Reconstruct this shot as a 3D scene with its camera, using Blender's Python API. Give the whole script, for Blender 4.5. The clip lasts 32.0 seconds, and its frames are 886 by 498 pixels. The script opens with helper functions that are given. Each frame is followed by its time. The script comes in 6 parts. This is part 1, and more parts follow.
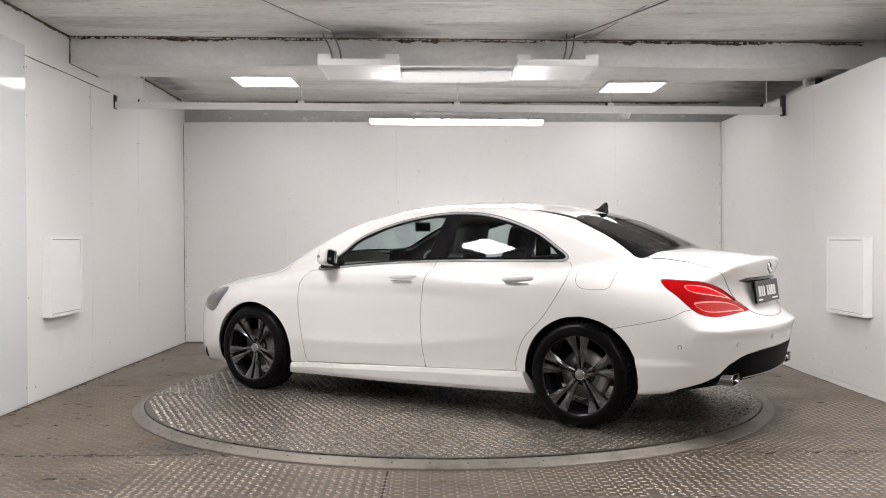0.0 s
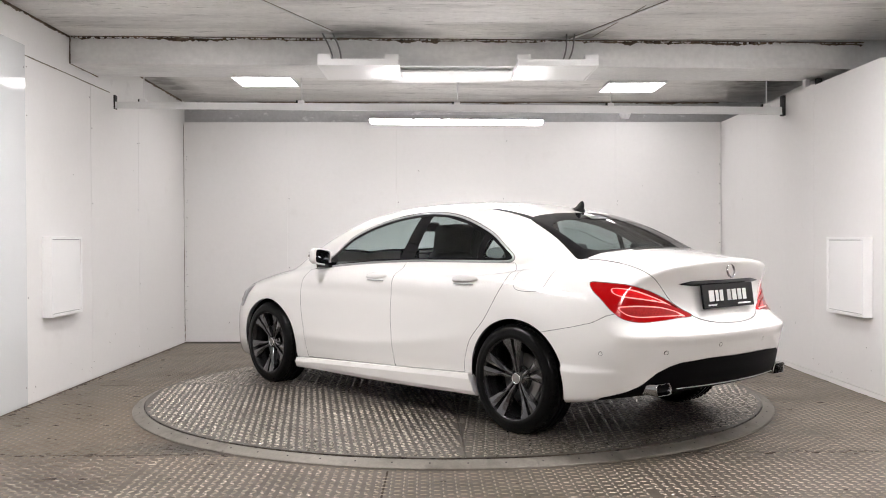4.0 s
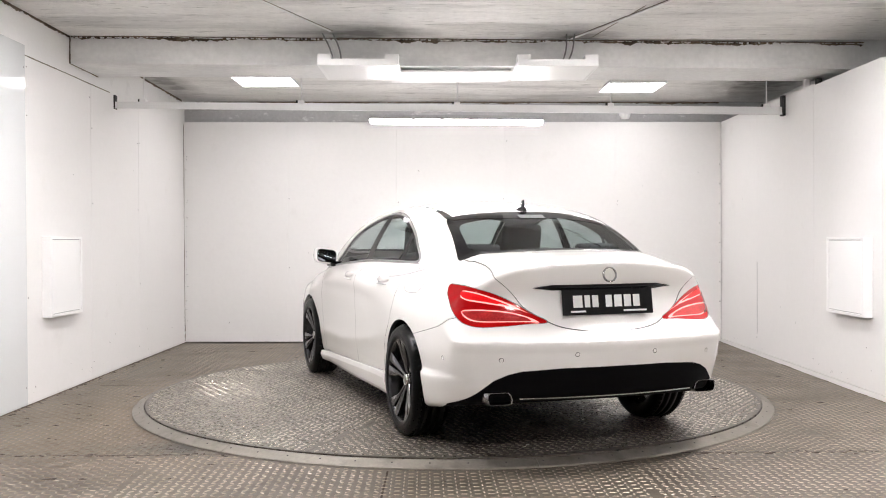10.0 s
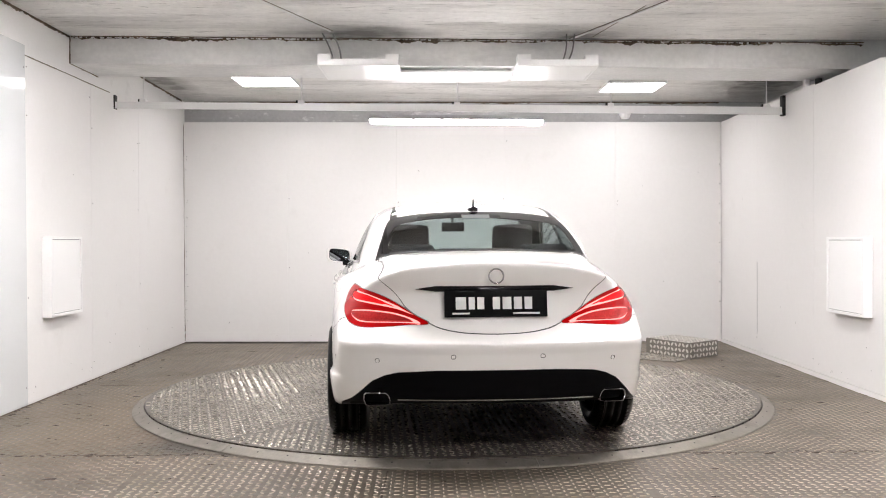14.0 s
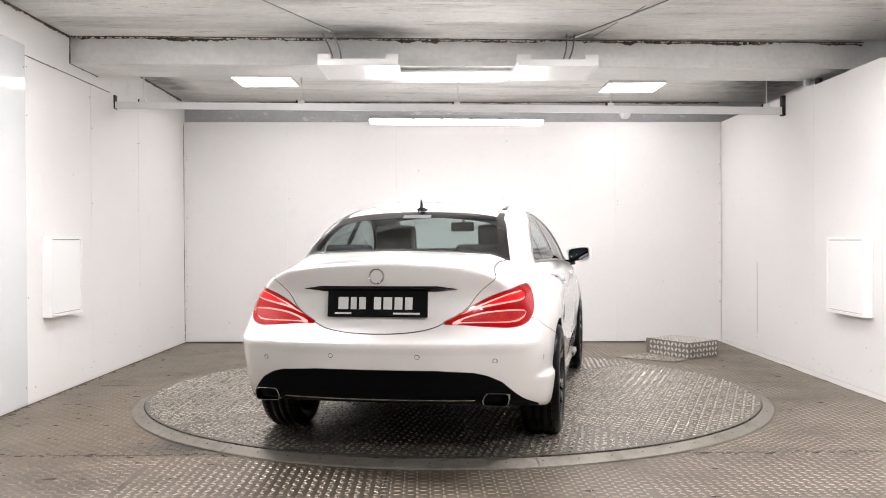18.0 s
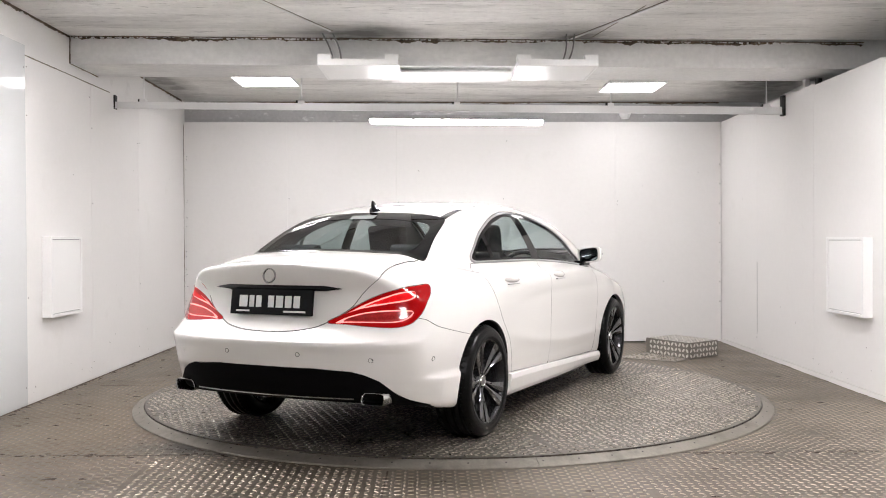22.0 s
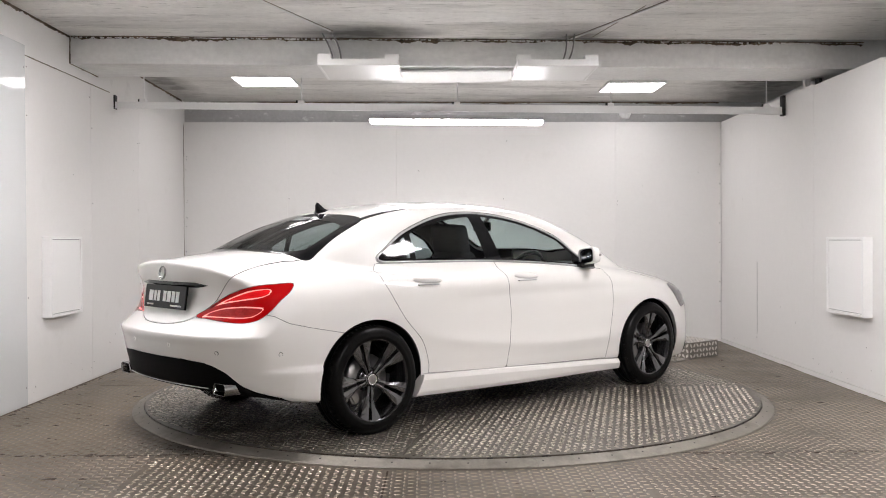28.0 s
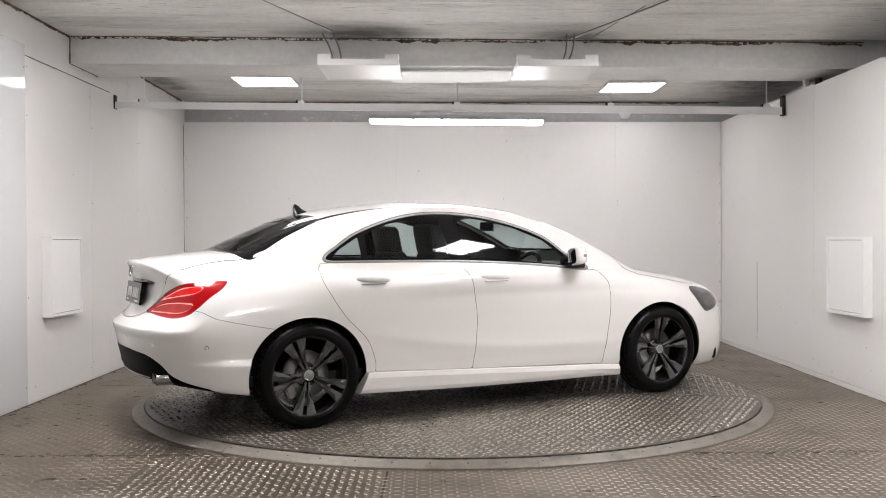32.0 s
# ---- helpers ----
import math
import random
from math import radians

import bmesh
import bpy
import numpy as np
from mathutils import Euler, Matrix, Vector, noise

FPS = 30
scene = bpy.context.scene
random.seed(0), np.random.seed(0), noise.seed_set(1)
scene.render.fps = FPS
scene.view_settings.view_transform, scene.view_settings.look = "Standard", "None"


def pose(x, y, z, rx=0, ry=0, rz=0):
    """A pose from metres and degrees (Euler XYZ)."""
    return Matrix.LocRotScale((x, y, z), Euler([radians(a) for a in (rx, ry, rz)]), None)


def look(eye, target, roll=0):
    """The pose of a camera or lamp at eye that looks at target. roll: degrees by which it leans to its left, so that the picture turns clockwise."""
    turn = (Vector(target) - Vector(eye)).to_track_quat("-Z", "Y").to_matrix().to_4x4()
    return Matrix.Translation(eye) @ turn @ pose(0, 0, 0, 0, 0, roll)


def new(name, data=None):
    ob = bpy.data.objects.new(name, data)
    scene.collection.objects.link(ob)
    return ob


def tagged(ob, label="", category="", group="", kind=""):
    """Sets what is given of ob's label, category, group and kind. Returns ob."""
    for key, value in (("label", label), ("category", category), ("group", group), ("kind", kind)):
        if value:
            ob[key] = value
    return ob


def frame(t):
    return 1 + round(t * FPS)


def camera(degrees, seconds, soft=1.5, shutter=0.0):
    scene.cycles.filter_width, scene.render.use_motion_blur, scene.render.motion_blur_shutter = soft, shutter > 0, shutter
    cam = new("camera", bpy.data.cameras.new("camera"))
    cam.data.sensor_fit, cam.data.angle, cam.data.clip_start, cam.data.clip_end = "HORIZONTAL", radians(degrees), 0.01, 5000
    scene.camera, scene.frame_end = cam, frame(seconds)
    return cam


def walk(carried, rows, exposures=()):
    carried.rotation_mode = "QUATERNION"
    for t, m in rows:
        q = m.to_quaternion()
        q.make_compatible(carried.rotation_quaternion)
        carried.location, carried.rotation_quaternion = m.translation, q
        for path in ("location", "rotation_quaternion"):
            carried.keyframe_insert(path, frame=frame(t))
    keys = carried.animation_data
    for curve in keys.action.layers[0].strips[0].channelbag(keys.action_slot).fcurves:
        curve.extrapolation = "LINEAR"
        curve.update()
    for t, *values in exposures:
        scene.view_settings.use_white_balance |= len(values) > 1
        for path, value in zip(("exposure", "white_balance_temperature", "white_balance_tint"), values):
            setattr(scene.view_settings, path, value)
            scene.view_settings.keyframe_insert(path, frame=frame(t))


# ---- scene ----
# ---- camera ----
cam = camera(51.338, 32.0, soft=1.0)
EYE = (-0.0644, -6.9611, 1.1726)
VIEW = look(EYE, (-0.0644, 0.0, 1.1726 - 6.9611 * math.tan(0.0106)), -0.2865)
GAIN = 0.70
walk(cam, [(0.0, VIEW), (32.0, VIEW)],
     exposures=[(t, e + GAIN) for t, e in ((0.0, 0.0), (3.0, 0.12), (6.0, 0.34), (8.0, 0.50), (10.0, 0.50), (13.0, 0.49), (17.0, 0.54), (20.0, 0.42), (23.0, 0.29), (25.0, 0.18), (28.0, 0.05), (32.0, -0.02))])

# ---- world: a dim indoor surround, the room is closed ----
world = bpy.data.worlds.new("world")
scene.world = world
world.use_nodes = True
world.node_tree.nodes["Background"].inputs[0].default_value = (0.8, 0.85, 0.9, 1)
world.node_tree.nodes["Background"].inputs[1].default_value = 0.02
scene.view_settings.exposure = 0.0
# ---- materials ----
def mat(name, col, rough=0.5, metal=0.0, vary=0.06, scale=3.0, fine=60.0, bump=0.0, bump_scale=80.0, coat=0.0, col2=None, spots=0.0, rvary=0.08, spec=0.5):
    """A principled material with variation at two scales."""
    m = bpy.data.materials.new(name)
    m.use_nodes = True
    nt = m.node_tree
    n, l = nt.nodes, nt.links
    b = n["Principled BSDF"]
    b.inputs["Metallic"].default_value = metal
    b.inputs["Coat Weight"].default_value = coat
    b.inputs["Coat Roughness"].default_value = 0.03
    b.inputs["Specular IOR Level"].default_value = spec
    tc = n.new("ShaderNodeTexCoord")
    big = n.new("ShaderNodeTexNoise")
    big.inputs["Scale"].default_value = scale
    big.inputs["Detail"].default_value = 6
    small = n.new("ShaderNodeTexNoise")
    small.inputs["Scale"].default_value = fine
    small.inputs["Detail"].default_value = 4
    for t in (big, small):
        l.new(tc.outputs["Object"], t.inputs["Vector"])
    add = n.new("ShaderNodeMath")
    add.operation = "ADD"
    l.new(big.outputs["Fac"], add.inputs[0])
    l.new(small.outputs["Fac"], add.inputs[1])
    ramp = n.new("ShaderNodeMapRange")
    ramp.inputs["From Min"].default_value = 0.6
    ramp.inputs["From Max"].default_value = 1.4
    l.new(add.outputs[0], ramp.inputs["Value"])
    mix = n.new("ShaderNodeMix")
    mix.data_type = "RGBA"
    c2 = col2 or tuple(max(0.0, c * (1 - 2 * vary)) for c in col)
    mix.inputs["A"].default_value = (*c2, 1)
    mix.inputs["B"].default_value = (*(col if col2 else tuple(min(1.0, c * (1 + vary)) for c in col)), 1)
    l.new(ramp.outputs[0], mix.inputs["Factor"])
    l.new(mix.outputs["Result"], b.inputs["Base Color"])
    rr = n.new("ShaderNodeMapRange")
    rr.inputs["To Min"].default_value = max(0.0, rough - rvary)
    rr.inputs["To Max"].default_value = min(1.0, rough + rvary)
    l.new(small.outputs["Fac"], rr.inputs["Value"])
    l.new(rr.outputs[0], b.inputs["Roughness"])
    if bump:
        bt = n.new("ShaderNodeTexNoise")
        bt.inputs["Scale"].default_value = bump_scale
        bt.inputs["Detail"].default_value = 5
        l.new(tc.outputs["Object"], bt.inputs["Vector"])
        bp = n.new("ShaderNodeBump")
        bp.inputs["Strength"].default_value = bump
        bp.inputs["Distance"].default_value = 0.01
        l.new(bt.outputs["Fac"], bp.inputs["Height"])
        l.new(bp.outputs["Normal"], b.inputs["Normal"])
    return m


def glow(name, col, strength):
    m = bpy.data.materials.new(name)
    m.use_nodes = True
    b = m.node_tree.nodes["Principled BSDF"]
    b.inputs["Base Color"].default_value = (0.8, 0.8, 0.8, 1)
    b.inputs["Emission Color"].default_value = (*col, 1)
    b.inputs["Emission Strength"].default_value = strength
    return m


def glass(name, tint, gloss=0.02, ior=1.5):
    """Thin tinted pane: the light passes straight through, gloss by Fresnel."""
    m = bpy.data.materials.new(name)
    m.use_nodes = True
    nt = m.node_tree
    n, l = nt.nodes, nt.links
    n.remove(n["Principled BSDF"])
    t = n.new("ShaderNodeBsdfTransparent")
    t.inputs["Color"].default_value = (*tint, 1)
    g = n.new("ShaderNodeBsdfGlossy")
    g.inputs["Roughness"].default_value = gloss
    w = n.new("ShaderNodeLayerWeight")
    pw = n.new("ShaderNodeMath")
    pw.operation = "POWER"
    pw.inputs[1].default_value = 5.0
    l.new(w.outputs["Facing"], pw.inputs[0])
    f = n.new("ShaderNodeMapRange")
    f.inputs["To Min"].default_value = 0.045
    l.new(pw.outputs[0], f.inputs["Value"])
    mx = n.new("ShaderNodeMixShader")
    l.new(f.outputs[0], mx.inputs[0])
    l.new(t.outputs[0], mx.inputs[1])
    l.new(g.outputs[0], mx.inputs[2])
    l.new(mx.outputs[0], n["Material Output"].inputs["Surface"])
    return m


def stained(m, col, scale, lo, hi, stretch=(1, 1, 1), amount=0.8):
    """Lays stains with a shape of their own over a material's colour."""
    nt = m.node_tree
    n, l = nt.nodes, nt.links
    b = n["Principled BSDF"]
    src = b.inputs["Base Color"].links[0].from_socket
    tc = n.new("ShaderNodeTexCoord")
    mp = n.new("ShaderNodeMapping")
    mp.inputs["Scale"].default_value = stretch
    t = n.new("ShaderNodeTexNoise")
    t.inputs["Scale"].default_value = scale
    t.inputs["Detail"].default_value = 8
    t.inputs["Roughness"].default_value = 0.65
    l.new(tc.outputs["Object"], mp.inputs["Vector"])
    l.new(mp.outputs[0], t.inputs["Vector"])
    r = n.new("ShaderNodeMapRange")
    r.inputs["From Min"].default_value = lo
    r.inputs["From Max"].default_value = hi
    r.inputs["To Max"].default_value = amount
    l.new(t.outputs["Fac"], r.inputs["Value"])
    mix = n.new("ShaderNodeMix")
    mix.data_type = "RGBA"
    mix.inputs["B"].default_value = (*col, 1)
    l.new(r.outputs[0], mix.inputs["Factor"])
    l.new(src, mix.inputs["A"])
    l.new(mix.outputs["Result"], b.inputs["Base Color"])
    return m


def blotch(m, centre, size, col, amount):
    """One blotch of another colour, with an uneven outline, round a place."""
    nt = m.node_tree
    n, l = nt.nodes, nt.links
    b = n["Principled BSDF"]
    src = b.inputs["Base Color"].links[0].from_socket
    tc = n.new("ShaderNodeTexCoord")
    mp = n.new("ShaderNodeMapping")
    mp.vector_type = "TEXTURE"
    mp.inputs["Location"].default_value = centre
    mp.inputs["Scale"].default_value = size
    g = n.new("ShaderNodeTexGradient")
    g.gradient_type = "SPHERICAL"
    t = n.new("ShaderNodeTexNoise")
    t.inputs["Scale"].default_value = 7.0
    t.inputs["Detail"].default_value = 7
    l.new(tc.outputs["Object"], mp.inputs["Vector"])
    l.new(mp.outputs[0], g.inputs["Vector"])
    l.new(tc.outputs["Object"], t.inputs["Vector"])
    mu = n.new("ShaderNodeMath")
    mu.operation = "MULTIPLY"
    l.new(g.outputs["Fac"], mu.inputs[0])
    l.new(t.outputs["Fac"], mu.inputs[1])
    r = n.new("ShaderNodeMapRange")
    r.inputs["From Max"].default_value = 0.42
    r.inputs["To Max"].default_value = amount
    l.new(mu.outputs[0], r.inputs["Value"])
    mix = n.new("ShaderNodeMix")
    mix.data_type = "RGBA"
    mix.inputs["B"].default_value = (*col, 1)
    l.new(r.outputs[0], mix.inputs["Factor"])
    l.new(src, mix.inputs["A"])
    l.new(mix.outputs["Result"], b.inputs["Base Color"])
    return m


M_PANEL = stained(mat("white_wall_panel", (0.78, 0.77, 0.755), 0.62, vary=0.014, scale=1.2, fine=25, bump=0.03, bump_scale=6), (0.62, 0.60, 0.57), 2.5, 0.62, 0.80, amount=0.35)
M_GLOSSPANEL = mat("glossy_white_panel", (0.66, 0.675, 0.675), 0.05, vary=0.01, rvary=0.02, scale=1.5)
M_PAINTWALL = stained(mat("painted_wall", (0.78, 0.775, 0.76), 0.6, vary=0.02, scale=2, bump=0.15, bump_scale=20), (0.45, 0.44, 0.42), 3.0, 0.58, 0.75, amount=0.4)
M_CONCRETE = stained(stained(stained(mat("painted_concrete", (0.86, 0.85, 0.825), 0.75, vary=0.07, scale=1.1, fine=22, bump=0.6, bump_scale=10), (0.34, 0.33, 0.32), 1.5, 0.50, 0.74, (0.35, 2.2, 1), 0.75), (0.16, 0.15, 0.14), 13.0, 0.60, 0.66, (0.3, 2.5, 1), 0.6), (0.86, 0.86, 0.85), 6.0, 0.62, 0.66, (0.4, 5, 1), 0.8)
# darker blotches on the slabs, two of them near the hanging panels
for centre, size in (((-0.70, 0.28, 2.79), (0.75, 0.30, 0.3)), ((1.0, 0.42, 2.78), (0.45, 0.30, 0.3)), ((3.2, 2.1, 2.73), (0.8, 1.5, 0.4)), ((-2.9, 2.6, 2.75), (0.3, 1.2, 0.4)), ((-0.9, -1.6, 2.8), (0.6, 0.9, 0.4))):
    blotch(M_CONCRETE, centre, size, (0.10, 0.095, 0.09), 0.85)
stained(M_CONCRETE, (0.20, 0.19, 0.175), 30.0, 0.63, 0.70, (0.7, 1.6, 1), 0.6)
stained(M_CONCRETE, (0.42, 0.41, 0.39), 0.8, 0.42, 0.60, (0.6, 1.3, 1), 0.28)
M_BEAM = stained(mat("painted_beam_concrete", (0.80, 0.80, 0.79), 0.7, vary=0.06, scale=1.5, fine=25, bump=0.35, bump_scale=12), (0.50, 0.50, 0.50), 2.2, 0.54, 0.75, (0.5, 1, 2), 0.6)
M_GREYWALL = stained(mat("grey_concrete_wall", (0.50, 0.50, 0.50), 0.8, vary=0.08, scale=2, fine=30, bump=0.3), (0.72, 0.72, 0.71), 7.0, 0.60, 0.68, (1, 1, 2), 0.8)
M_DARKGAPSHADE = mat("dark_dirty_joint", (0.17, 0.128, 0.092), 0.9, vary=0.6, scale=8)
M_WHITEMETAL = mat("white_painted_metal", (0.86, 0.86, 0.85), 0.35, vary=0.02)
M_GLOSSWHITE = mat("white_diffuser_plastic", (0.86, 0.86, 0.85), 0.42, vary=0.01, rvary=0.03)
M_LED = glow("led_diffuser", (1.0, 0.961, 0.982), 7.0)
M_LEDBRIGHT = glow("bright_led_diffuser", (1.0, 0.961, 0.982), 44.0)
M_LEDFILL = glow("dimmer_led_diffuser", (1.0, 0.961, 0.982), 8.0)
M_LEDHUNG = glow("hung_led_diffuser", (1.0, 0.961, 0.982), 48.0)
M_TUBE = glow("tube_diffuser", (1.0, 0.961, 0.982), 45.0)
M_STEELFLOOR = stained(stained(mat("tread_plate_floor", (0.130, 0.107, 0.081), 0.40, metal=0.45, vary=0.14, scale=1.4, fine=30, rvary=0.14), (0.052, 0.040, 0.027), 1.3, 0.46, 0.66, amount=0.85), (0.05, 0.04, 0.03), 14.0, 0.66, 0.74, amount=0.8)
M_TABLE = stained(stained(mat("turntable_tread_plate", (0.100, 0.086, 0.069), 0.36, metal=0.45, vary=0.12, scale=1.6, fine=34, rvary=0.14), (0.060, 0.050, 0.040), 1.2, 0.5, 0.72, amount=0.7), (0.05, 0.04, 0.03), 16.0, 0.67, 0.75, amount=0.7)
M_TREAD = stained(mat("worn_tread_bar", (0.60, 0.55, 0.475), 0.28, metal=0.7, vary=0.15, scale=2.5, fine=40, rvary=0.12), (0.13, 0.108, 0.083), 1.7, 0.45, 0.60, amount=0.40)
M_RING = stained(mat("brushed_steel_ring", (0.24, 0.22, 0.19), 0.48, metal=0.55, vary=0.12, scale=3, fine=60), (0.10, 0.085, 0.068), 5.0, 0.50, 0.70, amount=0.75)
M_STEPBAR = mat("bright_tread_bar", (0.78, 0.75, 0.70), 0.35, metal=0.6, vary=0.1, scale=5)
M_BRIGHTTREAD = mat("bright_aluminium_plate", (0.26, 0.24, 0.215), 0.42, metal=0.5, vary=0.10, scale=6)
M_DIRT = mat("brown_dirt", (0.06, 0.045, 0.035), 0.95, vary=0.3, scale=30)
M_GREYHOUSING = mat("pale_grey_plastic", (0.42, 0.42, 0.42), 0.5, vary=0.05)
M_SATINCLIP = mat("steel_clip", (0.45, 0.45, 0.45), 0.35, metal=0.9, vary=0.05)
M_DARKMETAL = mat("dark_steel", (0.035, 0.033, 0.032), 0.6, metal=0.4, vary=0.2)
M_SCREW = mat("dull_screw_head", (0.22, 0.215, 0.21), 0.5, metal=0.5, vary=0.1)
M_JOINTSHADE = mat("grey_open_joint", (0.20, 0.20, 0.195), 0.8, vary=0.1)
M_SCUFF = mat("scuffed_board", (0.42, 0.41, 0.39), 0.7, vary=0.3, scale=9)
M_FLOORTREAD = stained(mat("worn_floor_tread_bar", (0.36, 0.312, 0.25), 0.46, metal=0.40, vary=0.15, scale=2.0, fine=40, rvary=0.12), (0.11, 0.088, 0.063), 1.3, 0.46, 0.66, amount=0.85)
# a brown stain and a small dark one on the floor plates
for m in (M_STEELFLOOR, M_FLOORTREAD):
    blotch(m, (-2.1, -0.9, 0.0), (1.3, 2.2, 0.6), (0.160, 0.108, 0.060), 0.4)
    blotch(m, (-1.5, -1.75, 0.0), (0.5, 0.3, 0.3), (0.03, 0.024, 0.018), 0.9)
# ---- building helpers ----
def part(name, bm, material, parent=None, label="", smooth=False):
    me = bpy.data.meshes.new(name)
    bm.normal_update()
    bm.to_mesh(me)
    bm.free()
    me.materials.append(material)
    if smooth:
        me.polygons.foreach_set("use_smooth", [True] * len(me.polygons))
    ob = new(name, me)
    ob.parent = parent
    if label:
        ob["label"] = label
    return ob


def empty(name, m=None):
    ob = new(name)
    ob.empty_display_size = 0.1
    if m is not None:
        ob.matrix_world = m
    return ob


def box_bm(lo, hi, bev=0.0, bm=None, seg=2):
    bm = bm or bmesh.new()
    lo, hi = Vector(lo), Vector(hi)
    r = bmesh.ops.create_cube(bm, size=1.0, matrix=Matrix.Translation((lo + hi) / 2) @ Matrix.Diagonal((*(hi - lo), 1)))
    if bev:
        edges = list({e for v in r["verts"] for e in v.link_edges})
        bmesh.ops.bevel(bm, geom=edges, offset=bev, segments=seg, profile=0.7, affect="EDGES")
    return bm


def cyl_bm(a, b, r, bm=None, seg=12, r2=None):
    bm = bm or bmesh.new()
    a, b = Vector(a), Vector(b)
    d = b - a
    m = Matrix.Translation((a + b) / 2) @ d.to_track_quat("Z", "Y").to_matrix().to_4x4()
    bmesh.ops.create_cone(bm, cap_ends=True, segments=seg, radius1=r, radius2=r if r2 is None else r2, depth=d.length, matrix=m)
    return bm


def prism_bm(poly, m, depth, bm=None, bev=0.0):
    """A polygon in the xy plane of m, thickened by depth along m's z."""
    bm = bm or bmesh.new()
    bot = [bm.verts.new(m @ Vector((x, y, 0))) for x, y in poly]
    top = [bm.verts.new(m @ Vector((x, y, depth))) for x, y in poly]
    n = len(poly)
    fs = [bm.faces.new(top), bm.faces.new(bot[::-1])]
    for i in range(n):
        fs.append(bm.faces.new((bot[i], bot[(i + 1) % n], top[(i + 1) % n], top[i])))
    bmesh.ops.recalc_face_normals(bm, faces=fs)
    if bev:
        es = list({e for f in fs[:1] for e in f.edges})
        bmesh.ops.bevel(bm, geom=es, offset=bev, segments=2, profile=0.7, affect="EDGES")
    return bm


def solid8(name, c, material, parent=None, label=""):
    """A solid from 8 corners: four below, four above, both in the same turn."""
    bm = bmesh.new()
    v = [bm.verts.new(p) for p in c]
    for f in ((3, 2, 1, 0), (4, 5, 6, 7), (0, 1, 5, 4), (1, 2, 6, 5), (2, 3, 7, 6), (3, 0, 4, 7)):
        bm.faces.new([v[i] for i in f])
    bmesh.ops.recalc_face_normals(bm, faces=bm.faces[:])
    return part(name, bm, material, parent, label)


def raw(name, verts, faces, material, parent=None, label="", smooth=False):
    me = bpy.data.meshes.new(name)
    me.from_pydata(verts, [], faces)
    me.materials.append(material)
    if smooth:
        me.polygons.foreach_set("use_smooth", [True] * len(me.polygons))
    ob = new(name, me)
    ob.parent = parent
    if label:
        ob["label"] = label
    return ob


# ---- the room ----
XL, XR, YF = -3.03, 3.065, -14.0            # side walls, wall behind the camera


def yb(x):
    """The back wall's face stands a little askew."""
    return 3.5 - 0.035 * x


def zs(x, z):
    """Ceiling things hang with a slight fall across the room."""
    return z - 0.009 * x


floor = tagged(part("floor", box_bm((XL - 0.3, YF - 0.2, -0.12), (XR + 0.6, 4.2, 0.0)), M_STEELFLOOR), "worn grey-brown steel tread plate floor", "floor", kind="structure")

# left wall: painted masonry above, boards below
wall_left = tagged(part("wall_left", box_bm((XL - 0.2, YF, 0), (XL - 0.012, 4.0, 3.0)), M_PAINTWALL), "white painted wall above the boarding", "wall", kind="structure")
JOINTS_L = (-0.402, 0.822, 2.039)
tops = [-14.0, -11.5, -9.0, -6.5, -4.06, -1.62, -0.402, 0.822, 2.039, 3.62]
for i, (a, b) in enumerate(zip(tops[:-1], tops[1:])):
    gloss = b < -0.3
    bm = box_bm((XL - 0.012, a + 0.0024, 0.006), (XL + (0.004 if gloss else 0.0), b - 0.0022, 2.565 if gloss else 2.492), 0.0015, seg=1)
    part("wall_panel", bm, M_PAINTWALL if b < -6 else M_GLOSSPANEL if gloss else M_PANEL, wall_left)

for y in JOINTS_L:
    tagged(part("board_joint", box_bm((XL - 0.0118, y - 0.004, 0.006), (XL - 0.0085, y + 0.004, 2.49)), M_DARKMETAL if y < 0 else M_JOINTSHADE), "dark open joint between wall boards", "joint", kind="structure")

# back wall: concrete above, boards below that stop short of the ceiling
back = tagged(solid8("wall_back", [(XL - 0.2, yb(XL) + 0.10, 0), (XR + 0.5, yb(XR) + 0.10, 0), (XR + 0.5, yb(XR) + 0.3, 0), (XL - 0.2, yb(XL) + 0.3, 0),
                                   (XL - 0.2, yb(XL) + 0.10, 3.0), (XR + 0.5, yb(XR) + 0.10, 3.0), (XR + 0.5, yb(XR) + 0.3, 3.0), (XL - 0.2, yb(XL) + 0.3, 3.0)], M_GREYWALL),
              "grey painted concrete back wall behind the boarding", "wall", kind="structure")
xs = [XL, -1.839, -0.589, 0.642, 1.886, XR - 0.005]
for a, b in zip(xs[:-1], xs[1:]):
    a, b = a + 0.0007, b - 0.0007
    za, zb = 2.527 - 0.009 * (a - XL), 2.527 - 0.009 * (b - XL)
    solid8("wall_panel", [(a, yb(a), 0.012), (b, yb(b), 0.012), (b, yb(b) + 0.06, 0.012), (a, yb(a) + 0.06, 0.012),
                          (a, yb(a), za), (b, yb(b), zb), (b, yb(b) + 0.06, zb), (a, yb(a) + 0.06, za)], M_PANEL, back)

